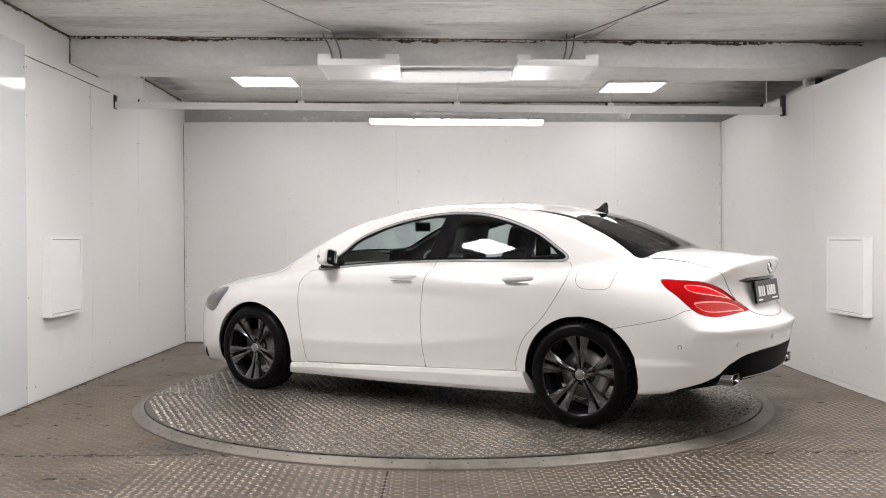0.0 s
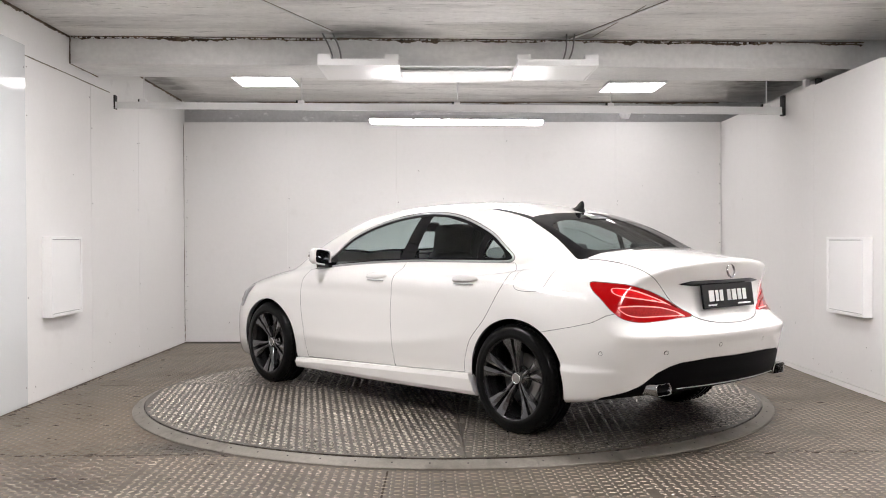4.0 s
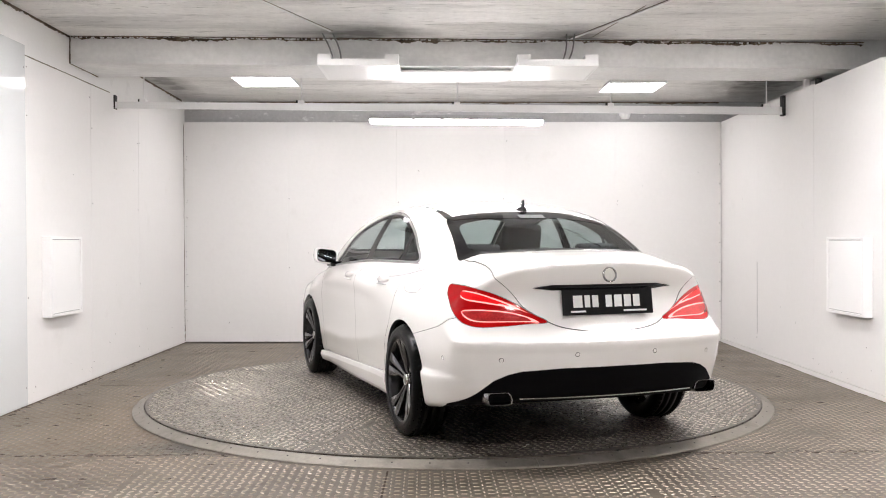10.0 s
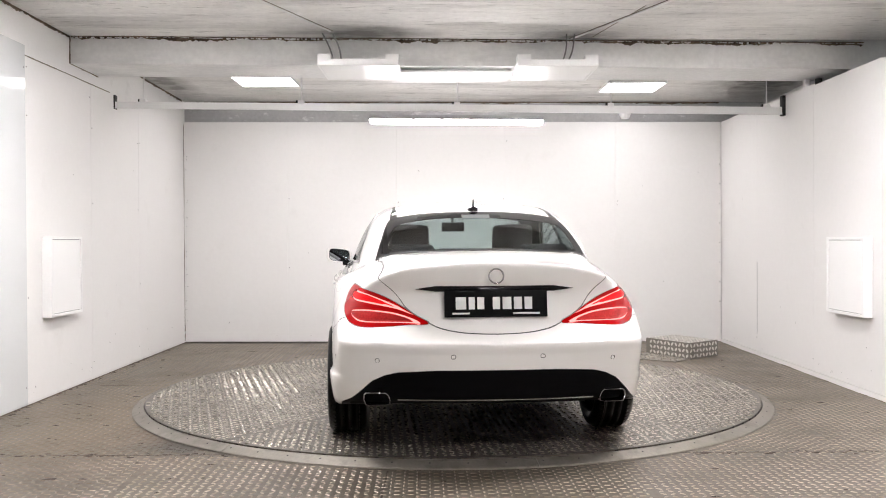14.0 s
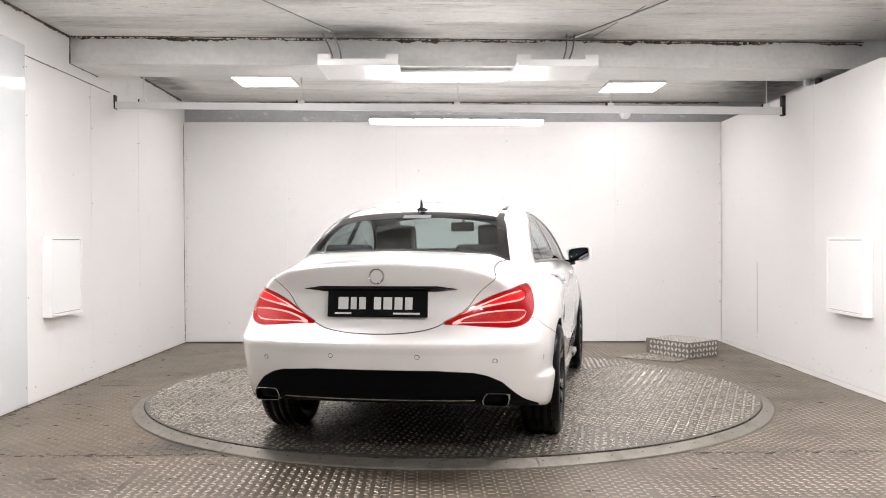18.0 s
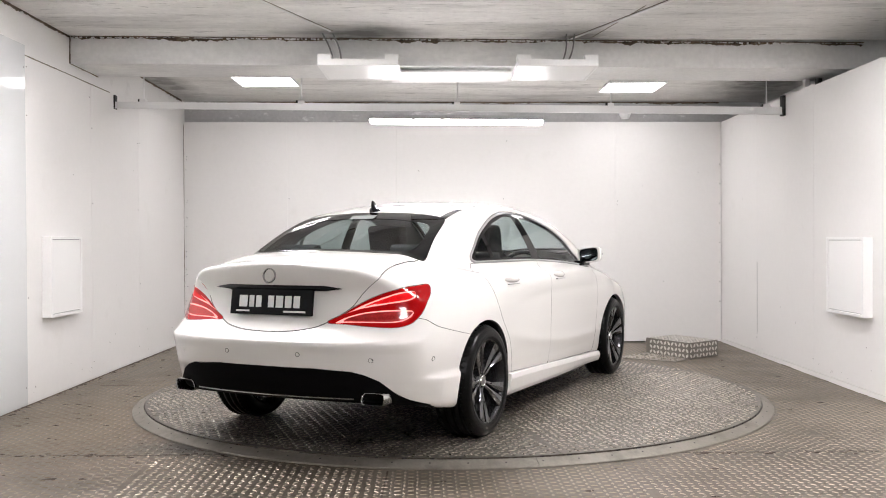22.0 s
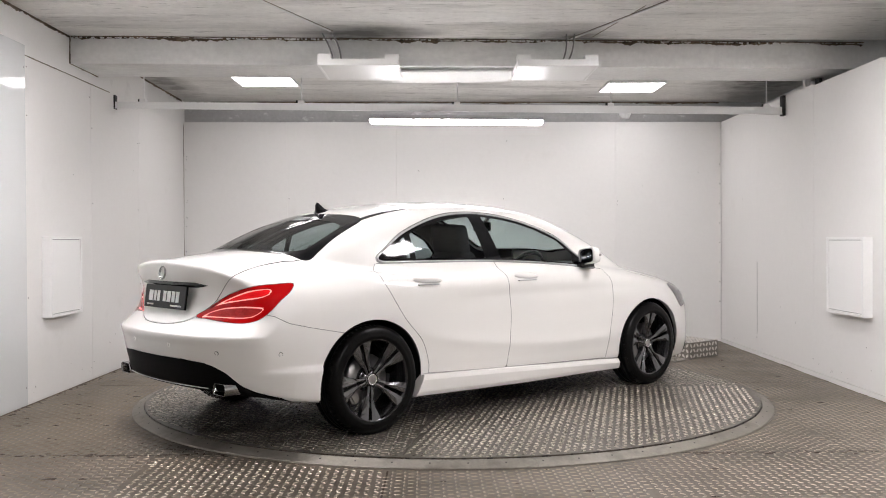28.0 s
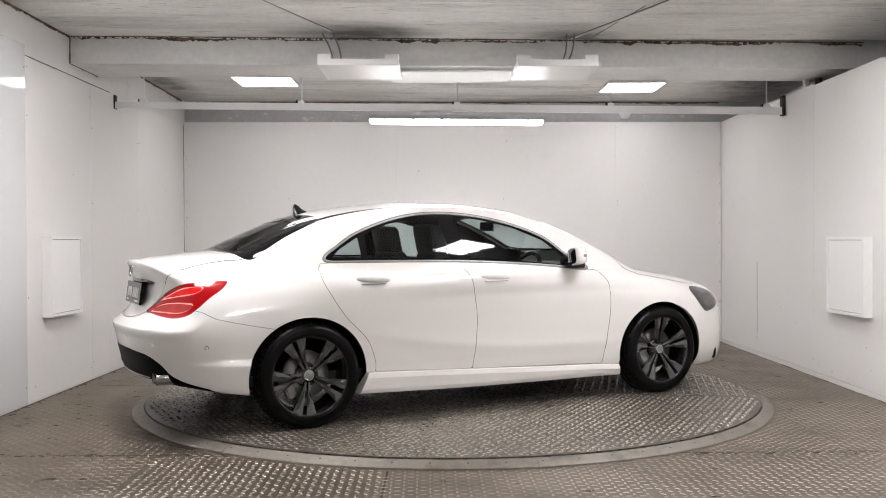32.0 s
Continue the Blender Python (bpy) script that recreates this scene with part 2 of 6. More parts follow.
# right wall: a free-standing boarded partition, lower than the ceiling
wall_right = tagged(part("wall_right", box_bm((XR + 0.012, YF, 0.0), (XR + 0.06, 3.42, 2.43)), M_PAINTWALL), "white boarded partition that stops below the ceiling", "wall", kind="structure")
cuts = [-14.0, -11.5, -9.0, -6.5, -4.06, -1.62, -0.4, 0.821, 2.221, 3.41]
for a, b in zip(cuts[:-1], cuts[1:]):
    part("wall_panel", box_bm((XR, a + 0.001, 0.045), (XR + 0.012, b - 0.001, 2.452 + 0.008 * (a + b) / 2), 0.001, seg=1), M_PAINTWALL if b < -6 else M_PANEL, wall_right)
tagged(part("baseboard", box_bm((XR - 0.006, YF, 0.0), (XR + 0.0115, 3.40, 0.040), 0.002, seg=1), M_PANEL), "white strip along the foot of the partition", "trim", kind="structure")
tagged(part("wall_far_right", box_bm((XR + 0.55, YF, 0), (XR + 0.75, 4.2, 3.0)), M_PAINTWALL), "plain wall behind the partition", "wall", kind="structure")
tagged(part("wall_behind", box_bm((XL - 0.2, YF - 0.2, 0), (XR + 0.75, YF, 3.0)), M_PAINTWALL), "plain white painted wall", "wall", kind="structure")

# ceiling slabs and the downstand beam between them
BY0, BY1 = 0.43, 1.02
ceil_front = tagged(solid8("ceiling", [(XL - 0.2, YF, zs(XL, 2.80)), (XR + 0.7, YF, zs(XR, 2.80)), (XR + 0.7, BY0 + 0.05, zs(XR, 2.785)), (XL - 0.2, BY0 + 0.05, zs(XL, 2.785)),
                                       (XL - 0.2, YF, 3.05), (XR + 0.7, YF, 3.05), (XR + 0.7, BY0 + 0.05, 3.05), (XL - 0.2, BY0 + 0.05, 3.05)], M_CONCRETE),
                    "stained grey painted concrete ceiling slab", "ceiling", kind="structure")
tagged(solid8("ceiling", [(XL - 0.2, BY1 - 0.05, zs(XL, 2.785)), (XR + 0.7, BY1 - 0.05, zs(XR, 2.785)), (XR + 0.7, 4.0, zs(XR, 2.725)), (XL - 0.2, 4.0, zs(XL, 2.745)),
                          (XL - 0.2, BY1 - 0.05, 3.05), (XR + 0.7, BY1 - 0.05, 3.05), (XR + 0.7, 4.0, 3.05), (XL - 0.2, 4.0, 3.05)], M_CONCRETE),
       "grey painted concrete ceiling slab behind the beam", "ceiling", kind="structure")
RIGHT = XR + 0.6
tagged(solid8("ceiling_beam", [(XL - 0.1, BY0, zs(XL, 2.568)), (RIGHT, BY0 + 0.14, zs(XR, 2.568)), (RIGHT, BY1 + 0.14, zs(XR, 2.568)), (XL - 0.1, BY1, zs(XL, 2.568)),
                               (XL - 0.1, BY0, 3.0), (RIGHT, BY0 + 0.14, 3.0), (RIGHT, BY1 + 0.14, 3.0), (XL - 0.1, BY1, 3.0)], M_BEAM),
       "white painted concrete beam across the ceiling", "beam", kind="structure")


# ---- lights ----
def led_panel(name, x, y, z, lamp, size=0.6, thick=0.02, label=""):
    ob = empty(name, pose(x, y, z))
    h = size / 2
    bm = bmesh.new()
    for lo, hi in (((-h, -h, 0), (-h + 0.018, h, thick)), ((h - 0.018, -h, 0), (h, h, thick)), ((-h + 0.018, -h, 0), (h - 0.018, -h + 0.018, thick)), ((-h + 0.018, h - 0.018, 0), (h - 0.018, h, thick))):
        box_bm(lo, hi, 0.0015, bm, 1)
    part("frame", bm, M_WHITEMETAL, ob)
    part("diffuser", box_bm((-h + 0.019, -h + 0.019, 0.003), (h - 0.019, h - 0.019, 0.008)), lamp, ob, "glowing white diffuser")
    part("housing", box_bm((-h + 0.003, -h + 0.003, 0.0085), (h - 0.003, h - 0.003, thick + 0.004)), M_WHITEMETAL, ob)
    return tagged(ob, label, "ceiling light", "ceiling panel lights")


for x, y, z in ((-1.84, 2.33, 2.757), (1.89, 2.56, 2.750)):
    led_panel("panel_light", x, y, zs(x, z) - 0.010, M_LED, label="square white ceiling panel light, lit")
# the pair at y = -8.4 is added out of view as weak fill light
for x, y in ((-1.62, -1.72), (1.86, -1.72), (-1.62, -8.4), (1.86, -8.4)):
    led_panel("panel_light", x, y, zs(x, 2.80) - 0.024, M_LEDBRIGHT if y > -3 else M_LEDFILL, label="square white ceiling panel light, lit")


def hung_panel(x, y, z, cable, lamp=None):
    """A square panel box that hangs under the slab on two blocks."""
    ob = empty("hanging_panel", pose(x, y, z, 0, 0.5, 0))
    part("housing", box_bm((-0.298, -0.315, 0.004), (0.298, 0.315, 0.050), 0.004), M_WHITEMETAL, ob)
    bm = bmesh.new()
    for lo, hi in (((-0.30, -0.317, 0), (-0.282, 0.317, 0.012)), ((0.282, -0.317, 0), (0.30, 0.317, 0.012)), ((-0.282, -0.317, 0), (0.282, -0.299, 0.012)), ((-0.282, 0.299, 0), (0.282, 0.317, 0.012))):
        box_bm(lo, hi, 0.0015, bm, 1)
    part("frame", bm, M_WHITEMETAL, ob)
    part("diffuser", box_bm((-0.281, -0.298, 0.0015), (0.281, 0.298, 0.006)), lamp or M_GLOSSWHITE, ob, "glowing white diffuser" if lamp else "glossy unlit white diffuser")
    for bx in (-0.25, 0.25):
        part("hanger_block", box_bm((bx - 0.05, -0.30, 0.0505), (bx + 0.05, -0.20, 0.088), 0.003), M_WHITEMETAL, ob)
        part("hanger_arm", box_bm((bx - 0.02, -0.1995, 0.0505), (bx + 0.02, 0.60, 0.080), 0.002), M_WHITEMETAL, ob)
        part("hanger_foot", box_bm((bx - 0.02, 0.54, 0.0805), (bx + 0.02, 0.60, 0.106 - 0.009 * (x + bx)), 0.001), M_WHITEMETAL, ob)
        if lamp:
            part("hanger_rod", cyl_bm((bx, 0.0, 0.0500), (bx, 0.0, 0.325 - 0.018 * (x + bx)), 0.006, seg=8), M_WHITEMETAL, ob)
    for k, (a, b) in enumerate(cable):
        cu = bpy.data.curves.new("cable", "CURVE")
        cu.dimensions = "3D"
        cu.bevel_depth = 0.006
        sp = cu.splines.new("BEZIER")
        sp.bezier_points.add(2)
        pts = (Vector((a, -0.02, 0.30)), Vector(((a + b) / 2 + 0.015, -0.06, 0.17)), Vector((b, -0.12, 0.05)))
        for bp, q in zip(sp.bezier_points, pts):
            bp.co = q
            bp.handle_left_type = bp.handle_right_type = "AUTO"
        cu.materials.append(M_CABLE)
        tmp = bpy.data.objects.new("cable_form", cu)
        me = bpy.data.meshes.new_from_object(tmp)
        bpy.data.objects.remove(tmp)
        c = new("cable", me)
        c.parent = ob
        c["label"] = "grey supply cable"
    return tagged(ob, "white square panel lamp, %s, hung under the ceiling" % ("lit" if lamp else "unlit"), "ceiling light", "hanging panel lamps")


M_CABLE = mat("grey_cable_sheath", (0.20, 0.20, 0.195), 0.5, vary=0.1)
hung_panel(-0.685, 0.155, 2.456, ((-0.30, -0.20), (-0.22, -0.14)))
hung_panel(0.792, 0.165, 2.446, ((0.10, 0.05), (0.16, 0.09)))
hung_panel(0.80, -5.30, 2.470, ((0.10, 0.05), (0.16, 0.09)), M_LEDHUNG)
tagged(part("soffit_board", box_bm((-0.50, 0.60, zs(0, 2.568) - 0.024), (0.50, 1.12, zs(0, 2.568) - 0.006), 0.002), M_PAINTWALL), "white board fixed under the beam", "board", kind="structure")

# the tube light under the rail
tube = empty("tube_light", pose(0.062, 1.43, 2.222, 0, 0.75, 0))
bm = bmesh.new()
prof = [(-0.055, 0.030), (-0.050, 0.010), (-0.034, -0.004), (0.0, -0.010), (0.034, -0.004), (0.050, 0.010), (0.055, 0.030)]
secs = [(-0.785, 0.55), (-0.775, 0.85), (-0.760, 1.0), (0.760, 1.0), (0.775, 0.85), (0.785, 0.55)]
rows = [[bm.verts.new((x, py * k, 0.030 + (pz - 0.030) * k)) for py, pz in prof] for x, k in secs]
for p, q in zip(rows[:-1], rows[1:]):
    for i in range(len(prof) - 1):
        bm.faces.new((p[i], p[i + 1], q[i + 1], q[i]))
bm.faces.new(rows[0])
bm.faces.new(rows[-1][::-1])
bmesh.ops.recalc_face_normals(bm, faces=bm.faces[:])
part("diffuser", bm, M_TUBE, tube, "glowing white plastic diffuser", True)
part("housing", box_bm((-0.79, -0.06, 0.031), (0.79, 0.06, 0.070), 0.012, None, 3), M_GREYHOUSING, tube, "pale grey housing")
for k in range(6):
    x = -0.65 + 0.26 * k
    part("clip", box_bm((x - 0.012, -0.064, 0.022), (x + 0.012, -0.0595, 0.045), 0.002), M_SATINCLIP, tube, "steel clip")
for x in (-0.5, 0.5):
    part("bracket", box_bm((x - 0.02, -0.02, 0.0705), (x + 0.02, 0.02, 0.086), 0.002), M_SATINCLIP, tube)
tagged(tube, "long lit tube light under the rail", "tube light")

# cross rail on rods
rail = empty("cross_rail")
RY0, RY1 = 1.40, 1.487
solid8("rail_tube", [(XL, RY0 - 0.025, 2.373), (XR, RY1 - 0.025, 2.298), (XR, RY1 + 0.025, 2.298), (XL, RY0 + 0.025, 2.373), (XL, RY0 - 0.025, 2.430), (XR, RY1 - 0.025, 2.364), (XR, RY1 + 0.025, 2.364), (XL, RY0 + 0.025, 2.430)], M_WHITEMETAL, rail)
solid8("rail_lip", [(XL, RY0 - 0.032, 2.369), (XR, RY1 - 0.032, 2.294), (XR, RY1 - 0.0255, 2.294), (XL, RY0 - 0.0255, 2.369), (XL, RY0 - 0.032, 2.385), (XR, RY1 - 0.032, 2.311), (XR, RY1 - 0.0255, 2.311), (XL, RY0 - 0.0255, 2.385)], M_WHITEMETAL, rail)
part("end_bracket", box_bm((XL, RY0 - 0.034, 2.365), (XL + 0.012, RY0 + 0.03, 2.49), 0.001, None, 1), M_DARKMETAL, rail, "dark steel bracket")
part("end_bracket", box_bm((XR - 0.03, RY1 - 0.034, 2.285), (XR + 0.004, RY1 + 0.03, 2.468), 0.001, None, 1), M_DARKMETAL, rail, "dark steel bracket")
for x in (-2.77, -1.345, 0.07, 1.47, 2.895):
    f = (x - XL) / (XR - XL)
    y, z = RY0 + f * (RY1 - RY0), 2.430 + f * (2.364 - 2.430)
    part("hanger_clamp", box_bm((x - 0.027, y - 0.034, z - 0.004), (x + 0.027, y + 0.034, z + 0.024), 0.003), M_WHITEMETAL, rail)
    part("hanger_rod", cyl_bm((x + 0.005, y, z + 0.02), (x + 0.005, y, zs(x, 2.785)), 0.005, seg=8), M_WHITEMETAL, rail)
    part("hanger_nut", box_bm((x - 0.045, y - 0.02, z + 0.002), (x - 0.029, y + 0.012, z + 0.026), 0.002), M_DARKMETAL, rail, "dark end of the clamp bolt")
tagged(rail, "white steel rail hung across the room on thin rods", "rail")
det = empty("smoke_detector", pose(1.60, 1.45, 2.296))
part("base", cyl_bm((0, 0, -0.002), (0, 0, 0.012), 0.052, seg=28), M_WHITEMETAL, det)
part("cover", cyl_bm((0, 0, -0.034), (0, 0, -0.0025), 0.036, None, 28, 0.048), M_WHITEMETAL, det)
tagged(det, "round white smoke detector under the rail", "smoke detector")
tagged(part("partition_post", box_bm((XR + 0.02, 1.05, 2.43), (XR + 0.06, 1.11, 2.70), 0.002), M_WHITEMETAL), "white post between partition and ceiling", "post", kind="structure")
tagged(part("partition_post", box_bm((XR + 0.10, 0.98, 2.40), (XR + 0.14, 1.04, 2.70), 0.002), M_DARKMETAL), "dark steel post behind the partition", "post", kind="structure")


# shallow square boxes on the side walls
def wall_box(x, s, y0, y1, z0, z1):
    ob = empty("wall_panel_box", pose(x, 0, 0))
    d = 0.072 * s
    b = lambda y, z, a, c, lo, hi: box_bm((min(lo * s, hi * s), y, z), (max(lo * s, hi * s), a, c), 0.002, None, 1)
    # body coloured dark grey, to draw the shade line in the gap round the face
    part("body", b(y0 + 0.004, z0 + 0.004, y1 - 0.004, z1 - 0.004, 0.0, 0.058), M_JOINTSHADE, ob)
    for q in ((y0, z0, y0 + 0.022, z1), (y1 - 0.022, z0, y1, z1), (y0 + 0.0225, z0, y1 - 0.0225, z0 + 0.022), (y0 + 0.0225, z1 - 0.022, y1 - 0.0225, z1)):
        part("frame_bar", b(*q, 0.0, 0.072), M_WHITEMETAL, ob)
    part("face", b(y0 + 0.026, z0 + 0.026, y1 - 0.026, z1 - 0.026, 0.0585, 0.066), M_GLOSSWHITE, ob, "smooth white face")
    return tagged(ob, "shallow white square panel box on the wall", "wall panel", "wall panel boxes")


wall_box(XL + 0.0005, 1, -0.150, 0.433, 0.605, 1.208)
wall_box(XR - 0.0005, -1, -0.250, 0.390, 0.583, 1.175)


# joints between slabs, beam and walls: ragged strips of dark filler
def ragged(name, a, b, across, out, lo, hi, seed, label, edge=M_DARKGAPSHADE):
    """A strip from a to b that reaches lo to hi metres along across, lifted along out."""
    rnd = random.Random(seed)
    a, b, across, out = Vector(a), Vector(b), Vector(across), Vector(out)
    n = max(8, int((b - a).length / 0.011))
    bm = bmesh.new()
    prev, w, u = None, lo, 0.0
    for i in range(n + 1):
        slow = 0.5 + 0.5 * math.sin(i * 0.021 + seed) * math.sin(i * 0.057 + 2 * seed)
        w += 0.35 * (lo + (hi - lo) * slow * 2.2 * rnd.random() ** 1.5 - w) + rnd.uniform(-0.1, 0.1) * lo
        if rnd.random() < 0.015:
            w = hi * rnd.uniform(0.5, 1.0)
        w = max(w, 0.0)
        u = rnd.uniform(0, 0.003)
        p = a.lerp(b, i / n)
        lift = out * (0.003 + rnd.uniform(0, 0.004))
        row = (bm.verts.new(p - across * u), bm.verts.new(p - across * u + lift), bm.verts.new(p + across * w + lift), bm.verts.new(p + across * w))
        if prev:
            for j in range(3):
                bm.faces.new((prev[j], row[j], row[j + 1], prev[j + 1]))
        prev = row
    bmesh.ops.recalc_face_normals(bm, faces=bm.faces[:])
    return tagged(part(name, bm, edge), label, "joint", kind="structure")


JOINT = "dark crumbling joint along the ceiling"
bl = lambda x: BY0 + 0.14 * (x - XL + 0.1) / (RIGHT - XL + 0.1)
ragged("ceiling_joint", (XL, bl(XL) - 0.0005, zs(XL, 2.785)), (XR + 0.3, bl(XR + 0.3) - 0.0005, zs(XR + 0.3, 2.785)), (0, 0, -1), (0, -1, 0), 0.009, 0.034, 3, JOINT)
ragged("ceiling_filler", (XL, bl(XL) - 0.0008, zs(XL, 2.779)), (XR + 0.3, bl(XR + 0.3) - 0.0008, zs(XR + 0.3, 2.779)), (0, 0, -1), (0, -1, 0), 0.0, 0.014, 13, "flaking white filler under the joint", M_WHITEMETAL)
ragged("ceiling_joint", (XL, bl(XL) - 0.012, zs(XL, 2.7855)), (XR + 0.3, bl(XR + 0.3) - 0.012, zs(XR + 0.3, 2.7855)), (0, -1, 0), (0, 0, -1), 0.004, 0.026, 4, JOINT)
ragged("ceiling_joint", (XL - 0.0115, -2.6, zs(XL, 2.795)), (XL - 0.0115, BY0, zs(XL, 2.785)), (0, 0, -1), (1, 0, 0), 0.008, 0.030, 5, JOINT)
ragged("ceiling_joint", (XL - 0.0115, 1.03, zs(XL, 2.782)), (XL - 0.0115, 3.58, zs(XL, 2.752)), (0, 0, -1), (1, 0, 0), 0.010, 0.030, 6, JOINT)
ragged("ceiling_joint", (XL, yb(XL) + 0.099, zs(XL, 2.752)), (XR, yb(XR) + 0.099, zs(XR, 2.735)), (0, 0, -1), (0, -1, 0), 0.008, 0.024, 7, JOINT)
ragged("ceiling_joint", (XL - 0.0115, BY0 + 0.01, zs(XL, 2.566)), (XL - 0.0115, BY1, zs(XL, 2.566)), (0, 0, -1), (1, 0, 0), 0.002, 0.012, 8, JOINT)
ragged("ceiling_joint", (XL - 0.0115, BY0 - 0.001, zs(XL, 2.78)), (XL - 0.0115, BY0 - 0.001, zs(XL, 2.56)), (0, -1, 0), (1, 0, 0), 0.006, 0.022, 9, JOINT)

ragged("board_joint", (XL - 0.0115, -1.62, 2.501), (XL - 0.0115, 0.43, 2.501), (0, 0, -1), (1, 0, 0), 0.002, 0.007, 10, "dark gap along the top of the boarding")
ragged("board_joint", (XL - 0.0115, 0.43, 2.501), (XL - 0.0115, 1.30, 2.501), (0, 0, -1), (1, 0, 0), 0.002, 0.006, 11, "dark gap along the top of the boarding")
ragged("board_joint", (XL + 0.002, yb(XL) - 0.0005, 2.50), (XL + 0.002, yb(XL) - 0.0005, 0.02), (1, 0, 0), (0, -1, 0), 0.0, 0.005, 12, "dark gap in the corner of the boarding")


# white trunking that runs across the front slab
def trunking(a, b, r, m, label):
    bm = bmesh.new()
    a, b = Vector(a), Vector(b)
    d = (b - a).normalized()
    s = d.cross(Vector((0, 0, 1)))
    ends = [[bm.verts.new(p + s * r * u + Vector((0, 0, -r * h))) for u, h in ((-1, 0), (-0.9, 0.5), (-0.5, 0.9), (0.5, 0.9), (0.9, 0.5), (1, 0))] for p in (a, b)]
    for i in range(5):
        bm.faces.new((ends[0][i], ends[0][i + 1], ends[1][i + 1], ends[1][i]))
    bm.faces.new(ends[0])
    bm.faces.new(ends[1][::-1])
    bmesh.ops.recalc_face_normals(bm, faces=bm.faces[:])
    return tagged(part("cable_trunking", bm, m), label, "trunking", kind="structure")


zc = lambda x, y: zs(x, 2.80 - 0.015 * (y - YF) / (BY0 + 0.05 - YF)) + 0.001
# the last two are dark strips that draw the trunking's shade line
for (x0, y0), (x1, y1), r, m in (((-2.22, -3.05), (-0.93, 0.20), 0.011, M_BEAM), ((2.45, -3.05), (0.975, 0.44), 0.011, M_BEAM), ((1.34, -0.60), (1.13, 0.40), 0.003, M_DARKGAPSHADE),
                                 ((-2.205, -3.05), (-0.915, 0.20), 0.0035, M_DARKGAPSHADE), ((2.432, -3.05), (0.957, 0.44), 0.0035, M_DARKGAPSHADE)):
    trunking((x0, y0, zc(x0, y0)), (x1, y1, zc(x1, y1)), r, m, "thin joint line across the ceiling slab")

ragged("board_foot_dirt", (XL + 0.0045, -1.6, 0.0005), (XL + 0.0045, yb(XL), 0.0005), (0, 0, 1), (1, 0, 0), 0.0006, 0.006, 14, "brown dirt along the foot of the boarding")
ragged("board_foot_dirt", (XR - 0.0065, -1.6, 0.0005), (XR - 0.0065, yb(XR), 0.0005), (0, 0, 1), (-1, 0, 0), 0.0003, 0.004, 15, "brown dirt along the foot of the partition")

# knocks and scratches on the boards
rs = random.Random(33)
mv, mf = [], []
for k in range(54):
    r0 = rs.uniform(0.0025, 0.006)
    h = 0.08 + 1.9 * rs.random() ** 2.2
    side = k % 3
    turn, long = rs.uniform(0, math.pi), rs.choice((1.0, 1.3, 3.0))
    c = Vector((XL + 0.0006, rs.uniform(-0.35, 3.3), h)) if side == 0 else Vector((XR - 0.0006, rs.uniform(-0.9, 3.2), h)) if side == 1 else Vector((rs.uniform(-2.9, 2.9), 0, h))
    if side == 2:
        c.y = yb(c.x) - 0.0006
    b = len(mv)
    for i in range(6):
        a = i * math.pi / 3
        p, q = r0 * rs.uniform(0.5, 1.3) * math.cos(a) * long, r0 * rs.uniform(0.5, 1.3) * math.sin(a)
        u, w = p * math.cos(turn) - q * math.sin(turn), p * math.sin(turn) + q * math.cos(turn)
        mv.append(tuple(c + (Vector((u, -0.035 * u, w)) if side == 2 else Vector((0, u, w)))))
    mf.append(tuple(range(b, b + 6)))
tagged(raw("wall_scuffs", mv, mf, M_SCUFF), "small grey knocks and scratches on the boards", "scuffs", kind="stuff")

# screws and patched holes in the boards
rnd = random.Random(21)
bm = bmesh.new()
bmesh.ops.create_cone(bm, cap_ends=True, segments=10, radius1=0.0055, radius2=0.004, depth=0.003)
screw_mesh = bpy.data.meshes.new("screw")
bm.to_mesh(screw_mesh)
bm.free()
screw_mesh.materials.append(M_SCREW)


def screw(p, n, parent):
    ob = new("screw", screw_mesh)
    ob.parent = parent
    ob.matrix_local = Matrix.Translation(p) @ Vector(n).to_track_quat("Z", "Y").to_matrix().to_4x4()


for y in (-0.402, 0.822, 2.039):
    for z in (0.12, 0.75, 1.50, 2.10, 2.40):
        for d in (-0.025, 0.025):
            if rnd.random() < 0.45:
                screw((XL + (0.0052 if y + d < -0.402 else 0.0012), y + d, z + rnd.uniform(-0.03, 0.03)), (1, 0, 0), wall_left)
for x in (-1.839, -0.589, 0.642, 1.886):
    for z in (0.18, 0.86, 1.62, 2.3):
        for d in (-0.02, 0.02):
            if rnd.random() < 0.3:
                screw((x + d, yb(x + d) - 0.0012, z + rnd.uniform(-0.03, 0.03)), (0, -1, 0), back)
for y in (0.821, 2.221):
    for z in (0.13, 0.80, 1.62, 2.2):
        if rnd.random() < 0.5:
            screw((XR - 0.0012, y + 0.01, z + rnd.uniform(-0.05, 0.05)), (-1, 0, 0), wall_right)
for k in range(16):
    screw((XL + 0.02 + rnd.uniform(0, 0.02), yb(XL) - 0.0012, 0.25 + 0.125 * k * rnd.uniform(0.9, 1.1)), (0, -1, 0), back)
    if k % 2:
        screw((XR - 0.02, yb(XR) - 0.0012, 0.35 + 0.11 * k), (0, -1, 0), back)
tagged(part("open_joint", box_bm((XR - 0.0015, 2.217, 0.22), (XR + 0.002, 2.2245, 0.93)), M_JOINTSHADE), "open joint between two boards", "joint", kind="structure")

